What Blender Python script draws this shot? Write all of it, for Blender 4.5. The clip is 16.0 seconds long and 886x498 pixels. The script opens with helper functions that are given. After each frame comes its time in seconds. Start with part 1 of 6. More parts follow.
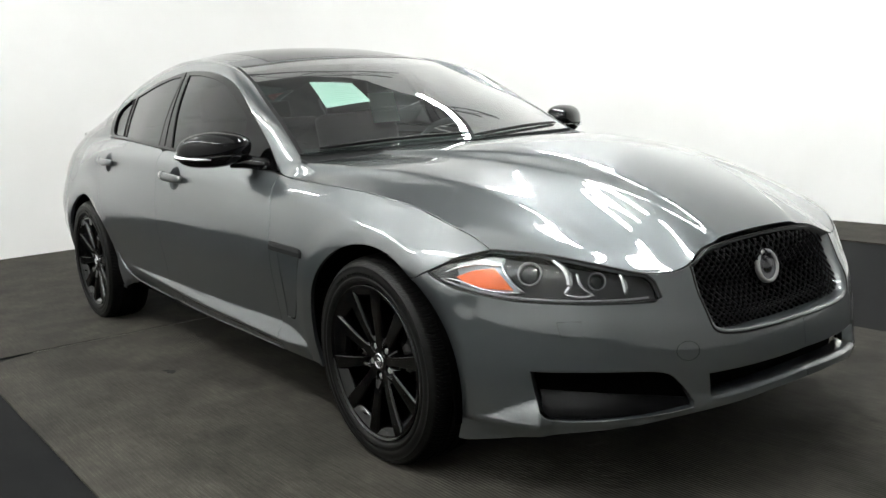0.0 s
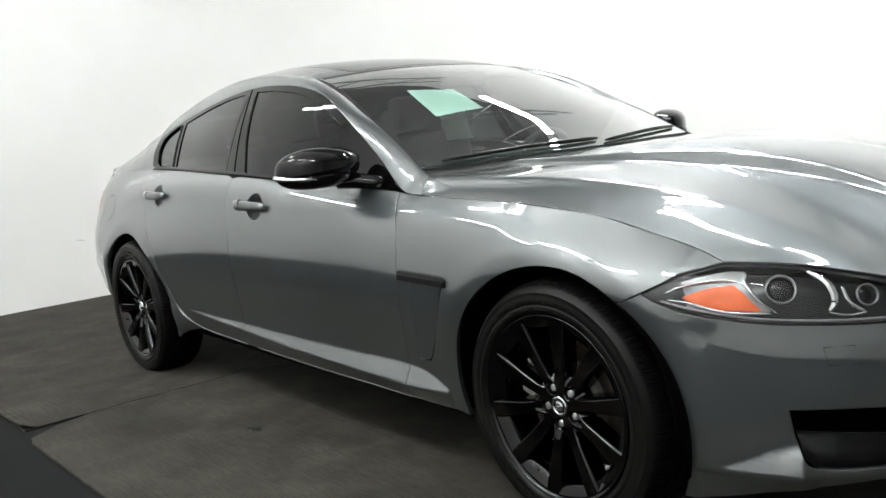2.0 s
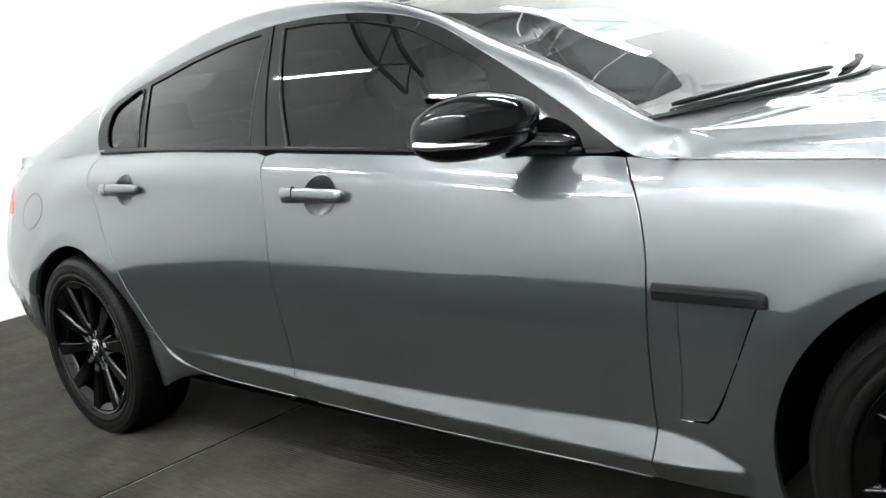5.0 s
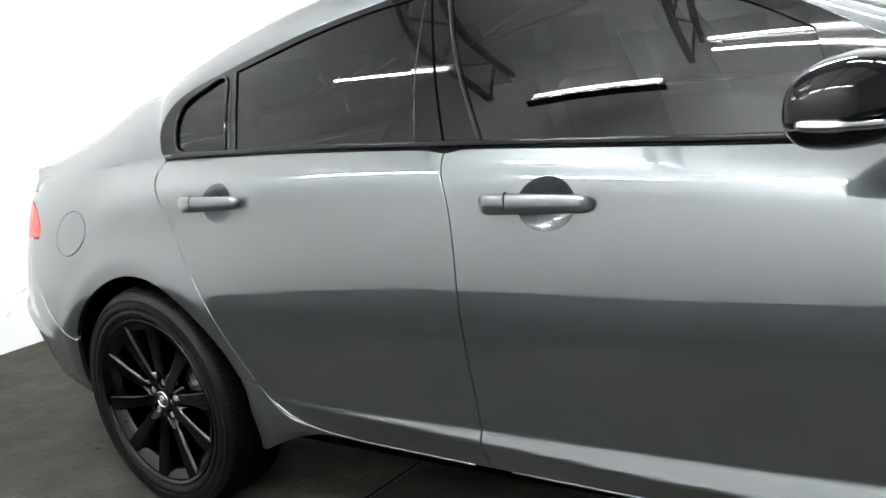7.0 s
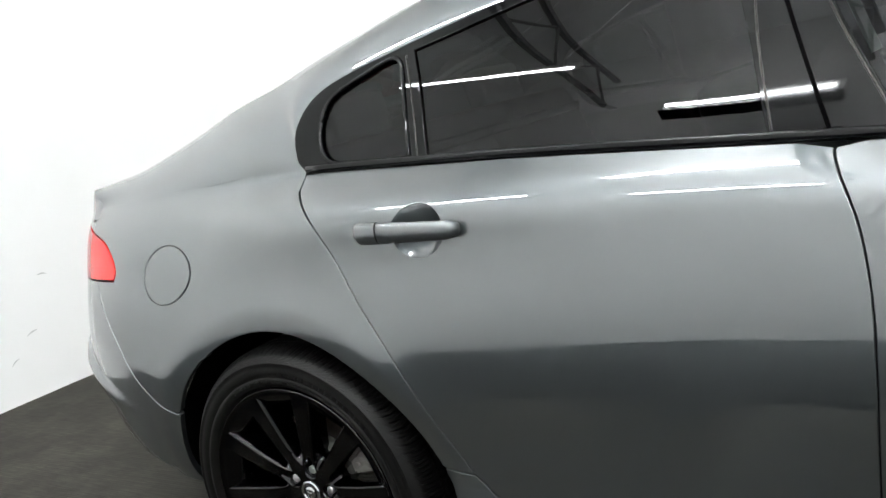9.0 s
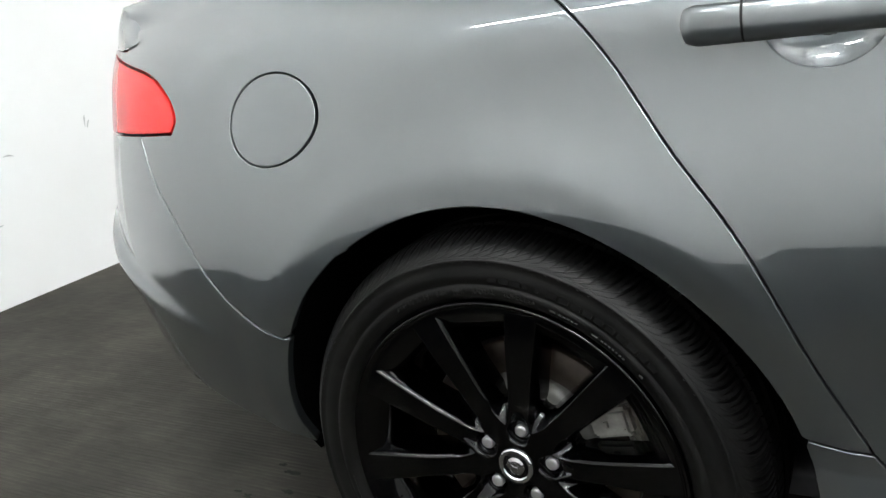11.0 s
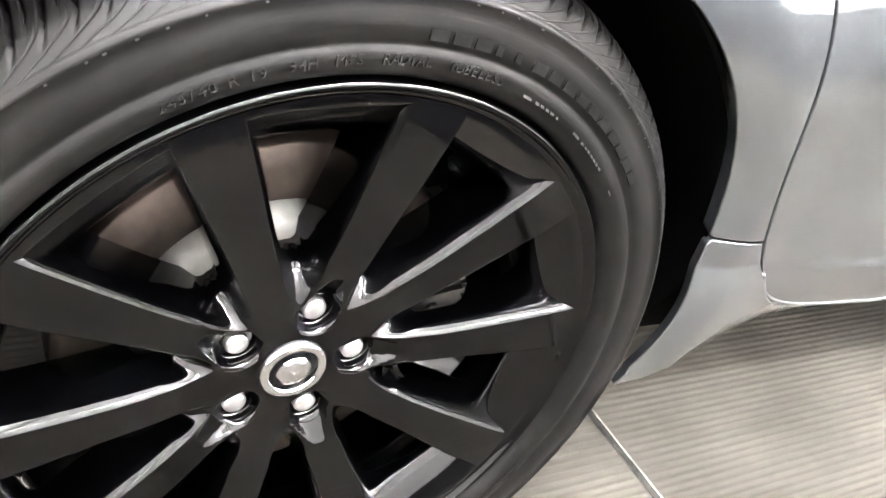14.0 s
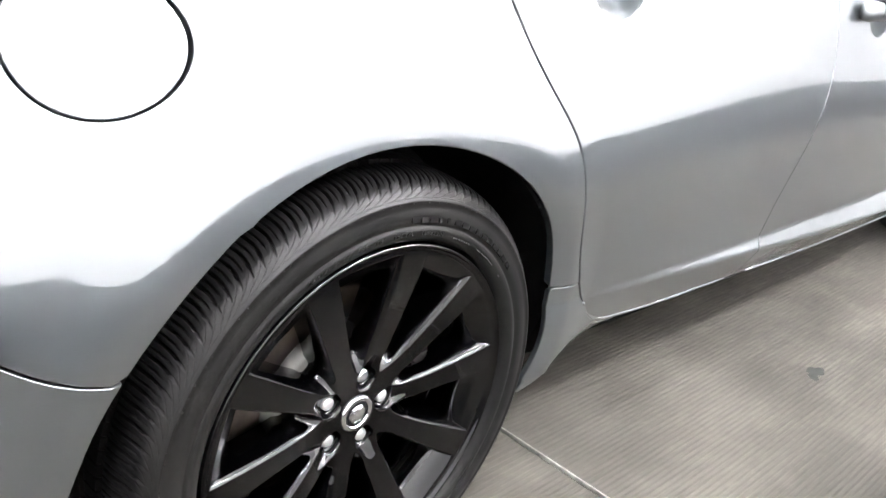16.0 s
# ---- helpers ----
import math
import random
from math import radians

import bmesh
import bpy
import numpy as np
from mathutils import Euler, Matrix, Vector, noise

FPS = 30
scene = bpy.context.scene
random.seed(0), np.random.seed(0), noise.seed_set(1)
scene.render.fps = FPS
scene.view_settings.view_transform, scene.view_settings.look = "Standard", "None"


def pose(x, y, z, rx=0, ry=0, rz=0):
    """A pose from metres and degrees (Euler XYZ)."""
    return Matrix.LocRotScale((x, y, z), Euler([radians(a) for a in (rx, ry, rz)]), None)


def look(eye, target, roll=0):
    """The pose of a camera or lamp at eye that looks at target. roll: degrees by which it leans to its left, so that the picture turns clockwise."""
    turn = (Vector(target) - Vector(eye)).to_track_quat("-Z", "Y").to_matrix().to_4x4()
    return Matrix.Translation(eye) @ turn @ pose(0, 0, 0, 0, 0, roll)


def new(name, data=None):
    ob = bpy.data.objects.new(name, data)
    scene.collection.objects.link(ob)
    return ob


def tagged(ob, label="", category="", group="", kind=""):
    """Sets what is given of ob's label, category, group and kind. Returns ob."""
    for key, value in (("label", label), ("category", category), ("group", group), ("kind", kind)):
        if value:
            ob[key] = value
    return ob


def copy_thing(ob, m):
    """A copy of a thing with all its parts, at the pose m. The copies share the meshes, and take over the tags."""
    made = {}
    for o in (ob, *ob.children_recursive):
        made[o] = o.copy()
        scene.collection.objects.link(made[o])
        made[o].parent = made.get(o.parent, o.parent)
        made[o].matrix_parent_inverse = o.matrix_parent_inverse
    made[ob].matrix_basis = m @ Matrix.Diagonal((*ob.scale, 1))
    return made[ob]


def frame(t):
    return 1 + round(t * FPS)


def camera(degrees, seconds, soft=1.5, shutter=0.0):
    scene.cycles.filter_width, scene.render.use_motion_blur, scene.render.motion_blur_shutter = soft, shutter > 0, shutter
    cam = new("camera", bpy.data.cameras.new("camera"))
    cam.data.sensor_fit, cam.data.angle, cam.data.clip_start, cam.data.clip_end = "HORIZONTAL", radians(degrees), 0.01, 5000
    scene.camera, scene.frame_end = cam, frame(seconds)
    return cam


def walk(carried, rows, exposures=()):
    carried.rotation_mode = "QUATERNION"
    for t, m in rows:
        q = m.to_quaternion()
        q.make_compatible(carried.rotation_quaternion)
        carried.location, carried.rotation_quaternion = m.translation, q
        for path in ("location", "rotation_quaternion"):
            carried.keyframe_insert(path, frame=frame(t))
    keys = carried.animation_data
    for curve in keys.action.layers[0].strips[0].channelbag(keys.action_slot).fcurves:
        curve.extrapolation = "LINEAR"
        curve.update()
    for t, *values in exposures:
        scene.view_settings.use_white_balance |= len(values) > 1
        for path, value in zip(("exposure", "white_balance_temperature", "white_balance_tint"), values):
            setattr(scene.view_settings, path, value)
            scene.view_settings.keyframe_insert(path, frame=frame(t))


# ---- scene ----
cam = camera(51.5, 16.0, soft=1.5)
PATH = [
    (0, (5.31, -2.317, 1.176), (3.723, -1.148, 0.835), -3.3),
    (0.5, (5.229, -2.395, 1.155), (3.652, -1.21, 0.822), -3.6),
    (1, (5.057, -2.408, 1.149), (3.478, -1.225, 0.822), -4.6),
    (1.5, (4.837, -2.429, 1.136), (3.259, -1.239, 0.83), -5.5),
    (2, (4.582, -2.486, 1.104), (3.027, -1.257, 0.835), -5.7),
    (2.5, (4.303, -2.492, 1.094), (2.775, -1.228, 0.838), -6.1),
    (3, (4.035, -2.462, 1.08), (2.538, -1.162, 0.82), -6.5),
    (5.5, (2.949, -2.357, 1.097), (1.661, -0.87, 0.733), -8.4),
    (6, (2.7, -2.388, 1.104), (1.459, -0.859, 0.756), -8.5),
    (6.5, (2.499, -2.337, 1.125), (1.259, -0.811, 0.757), -9.4),
    (7, (2.311, -2.32, 1.116), (1.081, -0.784, 0.761), -9.1),
    (7.5, (2.124, -2.252, 1.148), (0.885, -0.726, 0.776), -9.8),
    (8, (1.872, -2.254, 1.173), (0.681, -0.69, 0.81), -10.0),
    (10.5, (0.808, -1.905, 1.106), (-0.302, -0.298, 0.676), -11.3),
    (11, (0.582, -1.832, 0.992), (-0.462, -0.219, 0.438), -9.0),
    (11.5, (0.396, -1.764, 0.883), (-0.497, -0.095, 0.24), -4.7),
    (12, (0.242, -1.685, 0.799), (-0.368, 0.081, 0.096), 0.5),
    (12.5, (0.087, -1.609, 0.753), (-0.090, 0.231, -0.017), 5.1),
    (13, (-0.056, -1.474, 0.761), (0.231, 0.274, -0.173), 9.3),
    (13.5, (-0.152, -1.365, 0.790), (0.564, 0.176, -0.267), 14.8),
    (14, (-0.245, -1.310, 0.808), (0.797, 0.039, -0.261), 17.9),
    (14.5, (-0.327, -1.270, 0.842), (0.872, -0.094, -0.250), 18.6),
    (15, (-0.439, -1.284, 0.897), (0.907, -0.268, -0.178), 18.5),
    (15.5, (-0.619, -1.444, 0.999), (0.789, -0.420, 0.022), 13.9),
    (16, (-0.719, -1.590, 1.028), (0.671, -0.380, 0.255), 9.1),
]
walk(cam, [(t, look(eye, target, roll)) for t, eye, target, roll in PATH],
     exposures=[(0, -0.27, 6450, 10), (2, -0.30, 6400, 10), (3, -0.33, 6400, 10), (5.5, 0.30, 6250, 11), (8, 0.18, 6250, 11), (10.5, -0.12, 6300, 11), (11, 0.05, 6250, 10), (11.5, 1.15, 6250, 12), (12, 2.65, 6250, 15), (12.5, 3.1, 6350, 17), (13, 3.30, 6450, 18), (13.6, 3.20, 6500, 19), (14.5, 3.00, 6550, 19), (15.2, 2.84, 6450, 19), (16, 2.3, 6300, 19)])

# ---- light ----
world = bpy.data.worlds.new("world")
scene.world = world
world.use_nodes = True
world.node_tree.nodes["Background"].inputs[0].default_value = (0.8, 0.85, 0.9, 1)
world.node_tree.nodes["Background"].inputs[1].default_value = 0.3


# ---- materials ----
def material(name, color, rough=0.5, metal=0.0, coat=0.0, emit=0.0, spec=0.5):
    m = bpy.data.materials.new(name)
    m.use_nodes = True
    b = m.node_tree.nodes["Principled BSDF"]
    b.inputs["Base Color"].default_value = (*color, 1)
    b.inputs["Roughness"].default_value = rough
    b.inputs["Metallic"].default_value = metal
    b.inputs["Coat Weight"].default_value = coat
    b.inputs["Coat Roughness"].default_value = 0.03
    b.inputs["Specular IOR Level"].default_value = spec
    if emit:
        b.inputs["Emission Color"].default_value = (*color, 1)
        b.inputs["Emission Strength"].default_value = emit
    return m


def node(m, kind, **inputs):
    n = m.node_tree.nodes.new(kind)
    for key, value in inputs.items():
        n.inputs[key.replace("_", " ")].default_value = value
    return n


def join(m, a, out, b, into):
    m.node_tree.links.new(a.outputs[out], b.inputs[into])


def bsdf(m):
    return m.node_tree.nodes["Principled BSDF"]


def mottled(m, low, high, scale, detail=4.0, rough=None, bump=0.0, bump_scale=None):
    """Two-scale colour variation from noise in the object's own metres, with roughness and fine relief."""
    at = node(m, "ShaderNodeTexCoord")
    big = node(m, "ShaderNodeTexNoise", Scale=scale, Detail=detail, Roughness=0.6)
    ramp = node(m, "ShaderNodeValToRGB")
    ramp.color_ramp.elements[0].position, ramp.color_ramp.elements[1].position = 0.3, 0.7
    ramp.color_ramp.elements[0].color, ramp.color_ramp.elements[1].color = (*low, 1), (*high, 1)
    join(m, at, "Object", big, "Vector")
    join(m, big, "Fac", ramp, "Fac")
    join(m, ramp, "Color", bsdf(m), "Base Color")
    if rough:
        r = node(m, "ShaderNodeMapRange")
        r.inputs["To Min"].default_value, r.inputs["To Max"].default_value = rough
        join(m, big, "Fac", r, "Value")
        join(m, r, "Result", bsdf(m), "Roughness")
    if bump:
        fine = node(m, "ShaderNodeTexNoise", Scale=bump_scale or scale * 12, Detail=3.0)
        rel = node(m, "ShaderNodeBump", Strength=bump, Distance=0.002)
        join(m, at, "Object", fine, "Vector")
        join(m, fine, "Fac", rel, "Height")
        join(m, rel, "Normal", bsdf(m), "Normal")
    return m


def glass(name, tint, gloss=0.045, rough=0.0, power=5.0):
    m = bpy.data.materials.new(name)
    m.use_nodes = True
    t = m.node_tree
    t.nodes.remove(bsdf(m))
    out = t.nodes["Material Output"]
    clear = node(m, "ShaderNodeBsdfTransparent", Color=(*tint, 1))
    shine = node(m, "ShaderNodeBsdfGlossy", Color=(1, 1, 1, 1), Roughness=rough)
    fres = node(m, "ShaderNodeLayerWeight", Blend=0.5)
    grow = node(m, "ShaderNodeMath")
    grow.operation, grow.inputs[1].default_value = "POWER", power
    base = node(m, "ShaderNodeMapRange")
    base.inputs["To Min"].default_value = gloss
    join(m, fres, "Facing", grow, 0)
    join(m, grow, 0, base, "Value")
    mix = node(m, "ShaderNodeMixShader")
    join(m, base, "Result", mix, "Fac")
    t.links.new(clear.outputs[0], mix.inputs[1])
    t.links.new(shine.outputs[0], mix.inputs[2])
    t.links.new(mix.outputs[0], out.inputs[0])
    return m


PAINT = material("grey_metallic_paint", (0.101, 0.113, 0.119), 0.36, 0.85, 1.0)
bsdf(PAINT).inputs["Coat IOR"].default_value = 2.15
_at, _fl = node(PAINT, "ShaderNodeTexCoord"), node(PAINT, "ShaderNodeTexVoronoi", Scale=2200.0)
_mr = node(PAINT, "ShaderNodeMapRange")
_mr.inputs["To Min"].default_value, _mr.inputs["To Max"].default_value = 0.33, 0.45
join(PAINT, _at, "Object", _fl, "Vector")
join(PAINT, _fl, "Color", _mr, "Value")
join(PAINT, _mr, "Result", bsdf(PAINT), "Roughness")
GLOSS_BLACK = material("gloss_black", (0.003, 0.003, 0.0035), 0.05, spec=0.28)
TRIM_BLACK = material("black_window_trim", (0.002, 0.002, 0.0022), 0.045, spec=0.25)
SATIN_BLACK = mottled(material("satin_black_plastic", (0.015, 0.015, 0.016), 0.45, spec=0.2), (0.004, 0.004, 0.0045), (0.008, 0.008, 0.0085), 40, rough=(0.38, 0.5))
DARK = material("underbody_black", (0.0010, 0.0010, 0.0010), 0.9, spec=0.015)
WHEEL_BLACK = material("gloss_black_wheel", (0.0002, 0.0002, 0.00025), 0.07, spec=0.38)
RUBBER = mottled(material("tyre_rubber", (0.03, 0.03, 0.03), 0.55, spec=0.15), (0.0014, 0.0014, 0.0014), (0.0038, 0.0037, 0.0035), 14, rough=(0.32, 0.5), bump=0.15, bump_scale=400)
CHROME = material("chrome", (0.75, 0.76, 0.78), 0.08, 1.0)
STEEL = mottled(material("brushed_steel", (0.5, 0.5, 0.5), 0.35, 0.9), (0.42, 0.42, 0.42), (0.6, 0.6, 0.6), 30)
SIDE_GLASS = glass("tinted_side_glass", (0.066, 0.072, 0.073), 0.034)
SCREEN_GLASS = glass("windscreen_glass", (0.78, 0.88, 0.85), 0.035, power=1.65)
LENS_GLASS = glass("clear_lens", (0.96, 0.97, 0.97), 0.035)
ORANGE = material("orange_reflector", (0.8, 0.13, 0.02), 0.25, 0.0, 1.0)
RED_LENS = material("red_lens", (0.58, 0.016, 0.013), 0.15, spec=0.25)
PAPER = mottled(material("pale_green_paper", (0.6, 0.85, 0.74), 0.7), (0.68, 0.88, 0.79), (0.76, 0.92, 0.85), 9)
PAPER_INK = material("faded_green_ink", (0.56, 0.79, 0.69), 0.7)
WALL = mottled(material("white_painted_wall", (0.8, 0.8, 0.78), 0.6), (0.83, 0.83, 0.815), (0.87, 0.87, 0.86), 1.3, rough=(0.5, 0.7), bump=0.05, bump_scale=60)


# ---- the room ----
def mesh_object(name, bm, mat, parent=None):
    me = bpy.data.meshes.new(name)
    bm.to_mesh(me)
    bm.free()
    me.materials.append(mat)
    ob = new(name, me)
    if parent:
        ob.parent = parent
    return ob


def part(name, bm, mat, parent, label=""):
    ob = mesh_object(name, bm, mat, parent)
    if label:
        tagged(ob, label)
    return ob


def box(bm, x0, x1, y0, y1, z0, z1):
    v = [bm.verts.new((x, y, z)) for z in (z0, z1) for y in (y0, y1) for x in (x0, x1)]
    for f in ((0, 2, 3, 1), (4, 5, 7, 6), (0, 1, 5, 4), (2, 6, 7, 3), (0, 4, 6, 2), (1, 3, 7, 5)):
        bm.faces.new([v[i] for i in f])
    return v


def block(name, x0, x1, y0, y1, z0, z1, mat, bevel=0.0, parent=None):
    bm = bmesh.new()
    box(bm, x0, x1, y0, y1, z0, z1)
    if bevel:
        bmesh.ops.bevel(bm, geom=bm.edges[:], offset=bevel, segments=2, affect="EDGES", profile=0.7)
    return mesh_object(name, bm, mat, parent)


def area(poly):
    return sum(a[0] * b[1] - b[0] * a[1] for a, b in zip(poly, poly[1:] + poly[:1])) / 2


def inset(poly, d):
    """The polygon with each side moved inwards by d."""
    if area(poly) < 0:
        poly = poly[::-1]
    out, n = [], len(poly)
    for i in range(n):
        p, a, b = (Vector(poly[j]) for j in (i, i - 1, (i + 1) % n))
        e, f = (p - a), (b - p)
        if e.length < 1e-7 or f.length < 1e-7:
            continue
        e.normalize(), f.normalize()
        n1, n2 = Vector((-e.y, e.x)), Vector((-f.y, f.x))
        m = n1 + n2
        m = m / max(m.dot(n1), 0.5) if m.length > 1e-6 else n1
        out.append(tuple(p + m * d))
    return out


X_WALL, Y_WALL, X_END, Y_END, Z_TOP, FLOOR, COVE = -2.78, 4.25, 9.0, -3.95, 5.8, 0.018, 2.95
SEAM = 0.565
X_SIDE, Y_SIDE = -3.4, -1.3  # an unseen walkway, added past the end of the west wall for reflections
FLOOR_BLACK = mottled(material("black_floor_paint", (0.02, 0.02, 0.021), 0.8, spec=0.06), (0.006, 0.006, 0.0065), (0.011, 0.011, 0.0115), 3, rough=(0.75, 0.9))
MAT = material("ribbed_grey_mat", (0.10, 0.098, 0.09), 0.8, spec=0.1)
mottled(MAT, (0.0305, 0.0284, 0.0240), (0.053, 0.0490, 0.0412), 1.3, 8.0, rough=(0.7, 0.9))
_at, _wv = node(MAT, "ShaderNodeTexCoord"), node(MAT, "ShaderNodeTexWave", Scale=26.5)
_wv.wave_type, _wv.bands_direction, _wv.wave_profile = "BANDS", "Y", "SIN"
_bp = node(MAT, "ShaderNodeBump", Strength=0.24, Distance=0.0026)
join(MAT, _at, "Object", _wv, "Vector")
join(MAT, _wv, "Fac", _bp, "Height")
# bright rib lines put into the colour in patches, the rest slightly darker
_top, _rib_noise, _patch = node(MAT, "ShaderNodeMapRange"), node(MAT, "ShaderNodeTexNoise", Scale=11.0, Detail=5.0, Roughness=0.7), node(MAT, "ShaderNodeMapRange")
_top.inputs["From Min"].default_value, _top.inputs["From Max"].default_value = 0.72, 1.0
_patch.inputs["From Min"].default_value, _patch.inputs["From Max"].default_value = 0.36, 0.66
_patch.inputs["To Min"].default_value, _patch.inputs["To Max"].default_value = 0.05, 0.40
_bright_rib, _up = node(MAT, "ShaderNodeMath"), node(MAT, "ShaderNodeMath")
_bright_rib.operation, _up.operation = "MULTIPLY", "ADD"
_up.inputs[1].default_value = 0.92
_spill, _spot = node(MAT, "ShaderNodeTexNoise", Scale=2.1, Detail=4.0, Roughness=0.5), node(MAT, "ShaderNodeMapRange")
_spot.inputs["From Min"].default_value, _spot.inputs["From Max"].default_value = 0.53, 0.66
_spot.inputs["To Min"].default_value, _spot.inputs["To Max"].default_value = 1.0, 0.74
join(MAT, _at, "Object", _spill, "Vector")
join(MAT, _spill, "Fac", _spot, "Value")
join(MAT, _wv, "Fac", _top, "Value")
join(MAT, _at, "Object", _rib_noise, "Vector")
join(MAT, _rib_noise, "Fac", _patch, "Value")
join(MAT, _top, "Result", _bright_rib, 0)
join(MAT, _patch, "Result", _bright_rib, 1)
join(MAT, _bright_rib, 0, _up, 0)
_dirt, _fade, _soil = node(MAT, "ShaderNodeTexNoise", Scale=5.0, Detail=7.0, Roughness=0.65), node(MAT, "ShaderNodeMapRange"), node(MAT, "ShaderNodeMix")
_fade.inputs["From Min"].default_value, _fade.inputs["From Max"].default_value = 0.38, 0.62
_fade.inputs["To Min"].default_value, _fade.inputs["To Max"].default_value = 0.80, 1.14
_soil.data_type, _soil.blend_type = "RGBA", "MULTIPLY"
_soil.inputs[0].default_value = 1.0
_base = bsdf(MAT).inputs["Base Color"].links[0].from_node
join(MAT, _at, "Object", _dirt, "Vector")
join(MAT, _dirt, "Fac", _fade, "Value")
MAT.node_tree.links.new(_base.outputs[0], _soil.inputs[6])
_rib_stain = node(MAT, "ShaderNodeMath")
_rib_stain.operation = "MULTIPLY"
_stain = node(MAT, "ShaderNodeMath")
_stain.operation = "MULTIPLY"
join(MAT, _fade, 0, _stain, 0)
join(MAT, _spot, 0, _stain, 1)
join(MAT, _stain, 0, _rib_stain, 0)
join(MAT, _up, 0, _rib_stain, 1)
# fine streaks along the ribs, left by wheels and mops
_long, _streak, _drag, _both = node(MAT, "ShaderNodeMapping", Scale=(9.0, 85.0, 1.0)), node(MAT, "ShaderNodeTexNoise", Scale=1.0, Detail=5.0, Roughness=0.7), node(MAT, "ShaderNodeMapRange"), node(MAT, "ShaderNodeMath")
_drag.inputs["From Min"].default_value, _drag.inputs["From Max"].default_value = 0.32, 0.68
_drag.inputs["To Min"].default_value, _drag.inputs["To Max"].default_value = 0.72, 1.24
_both.operation = "MULTIPLY"
join(MAT, _at, "Object", _long, "Vector")
join(MAT, _long, 0, _streak, "Vector")
join(MAT, _streak, "Fac", _drag, "Value")
join(MAT, _rib_stain, 0, _both, 0)
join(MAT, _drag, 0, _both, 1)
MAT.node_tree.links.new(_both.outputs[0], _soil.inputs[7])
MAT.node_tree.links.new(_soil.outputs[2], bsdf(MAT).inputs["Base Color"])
join(MAT, _bp, "Normal", bsdf(MAT), "Normal")

CEIL_PALE = mottled(material("pale_ceiling", (0.5, 0.5, 0.5), 0.8), (0.78, 0.78, 0.77), (0.85, 0.85, 0.84), 0.8)
WALL_GREY = mottled(material("grey_end_wall", (0.45, 0.45, 0.45), 0.8), (0.40, 0.40, 0.395), (0.50, 0.50, 0.495), 0.8)
CEIL = mottled(material("grey_ceiling", (0.35, 0.35, 0.35), 0.8), (0.10, 0.10, 0.10), (0.16, 0.16, 0.16), 0.8)
tagged(block("floor", X_SIDE - .2, X_END + .2, Y_END - .2, Y_WALL + .2, -0.12, FLOOR - .010, FLOOR_BLACK), "black painted concrete floor of the photo booth", "floor", kind="structure")


def prism(name, outline, z0, z1, mat):
    """A flat slab over an outline, with a small worn bevel on its top edge."""
    bm = bmesh.new()
    rows = [[bm.verts.new((x, y, z)) for x, y in ring] for ring, z in ((outline, z0), (outline, z1 - .002), (inset(outline, .002), z1))]
    n = len(outline)
    for p, q in zip(rows, rows[1:]):
        for i in range(n):
            bm.faces.new((p[i], p[(i + 1) % n], q[(i + 1) % n], q[i]))
    bm.faces.new(rows[0][::-1]), bm.faces.new(rows[-1])
    bmesh.ops.recalc_face_normals(bm, faces=bm.faces[:])
    return mesh_object(name, bm, mat)


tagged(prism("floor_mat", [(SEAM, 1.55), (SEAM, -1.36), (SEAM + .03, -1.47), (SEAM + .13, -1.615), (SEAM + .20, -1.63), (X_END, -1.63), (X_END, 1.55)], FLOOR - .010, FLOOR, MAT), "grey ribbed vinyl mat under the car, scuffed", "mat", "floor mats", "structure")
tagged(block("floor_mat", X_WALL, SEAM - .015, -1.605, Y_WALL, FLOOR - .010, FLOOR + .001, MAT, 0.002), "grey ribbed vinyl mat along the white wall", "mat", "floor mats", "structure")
# Black strip in the mat joint stands in for the shadow there.
tagged(block("seam_tape", SEAM - .0148, SEAM - .0124, -1.60, Y_WALL, FLOOR - .010, FLOOR - .0005, FLOOR_BLACK), "black strip in the joint of the mats, put in for its shadow", "tape", kind="structure")
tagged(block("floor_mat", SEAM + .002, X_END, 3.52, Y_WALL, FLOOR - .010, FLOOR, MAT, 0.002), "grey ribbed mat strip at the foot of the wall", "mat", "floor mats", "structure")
tagged(block("wall_west", X_WALL - .2, X_WALL, Y_SIDE, Y_WALL - COVE, -0.05, Z_TOP, WALL), "white painted wall with faint scuffs", "wall", kind="structure")
tagged(block("wall_north", X_WALL + COVE, X_END, Y_WALL, Y_WALL + .2, -0.05, Z_TOP, WALL), "white painted wall behind the car", "wall", kind="structure")
# The next two walls are unseen, added to shape reflections on the doors.
tagged(block("wall_return", X_SIDE, X_WALL - .2, Y_SIDE, Y_SIDE + .2, -0.05, Z_TOP, WALL), "unseen white wall added along the walkway for reflections", "wall", kind="structure")
tagged(block("wall_far", X_SIDE - .2, X_SIDE, Y_END - .2, Y_SIDE + .2, -0.05, Z_TOP, WALL), "unseen white wall added at the end of the walkway for reflections", "wall", kind="structure")
tagged(block("wall_south", X_SIDE, X_END, Y_END - .2, Y_END, -0.05, Z_TOP, WALL), "white painted wall facing the car", "wall", kind="structure")
# Unseen end wall, its grey set for the light it bounces on the bumper.
tagged(block("wall_east", X_END, X_END + .2, Y_END - .2, Y_WALL + .2, -0.05, Z_TOP, WALL_GREY), "unseen grey wall added at the end of the booth for bounced light", "wall", kind="structure")
bm = bmesh.new()
rows = []
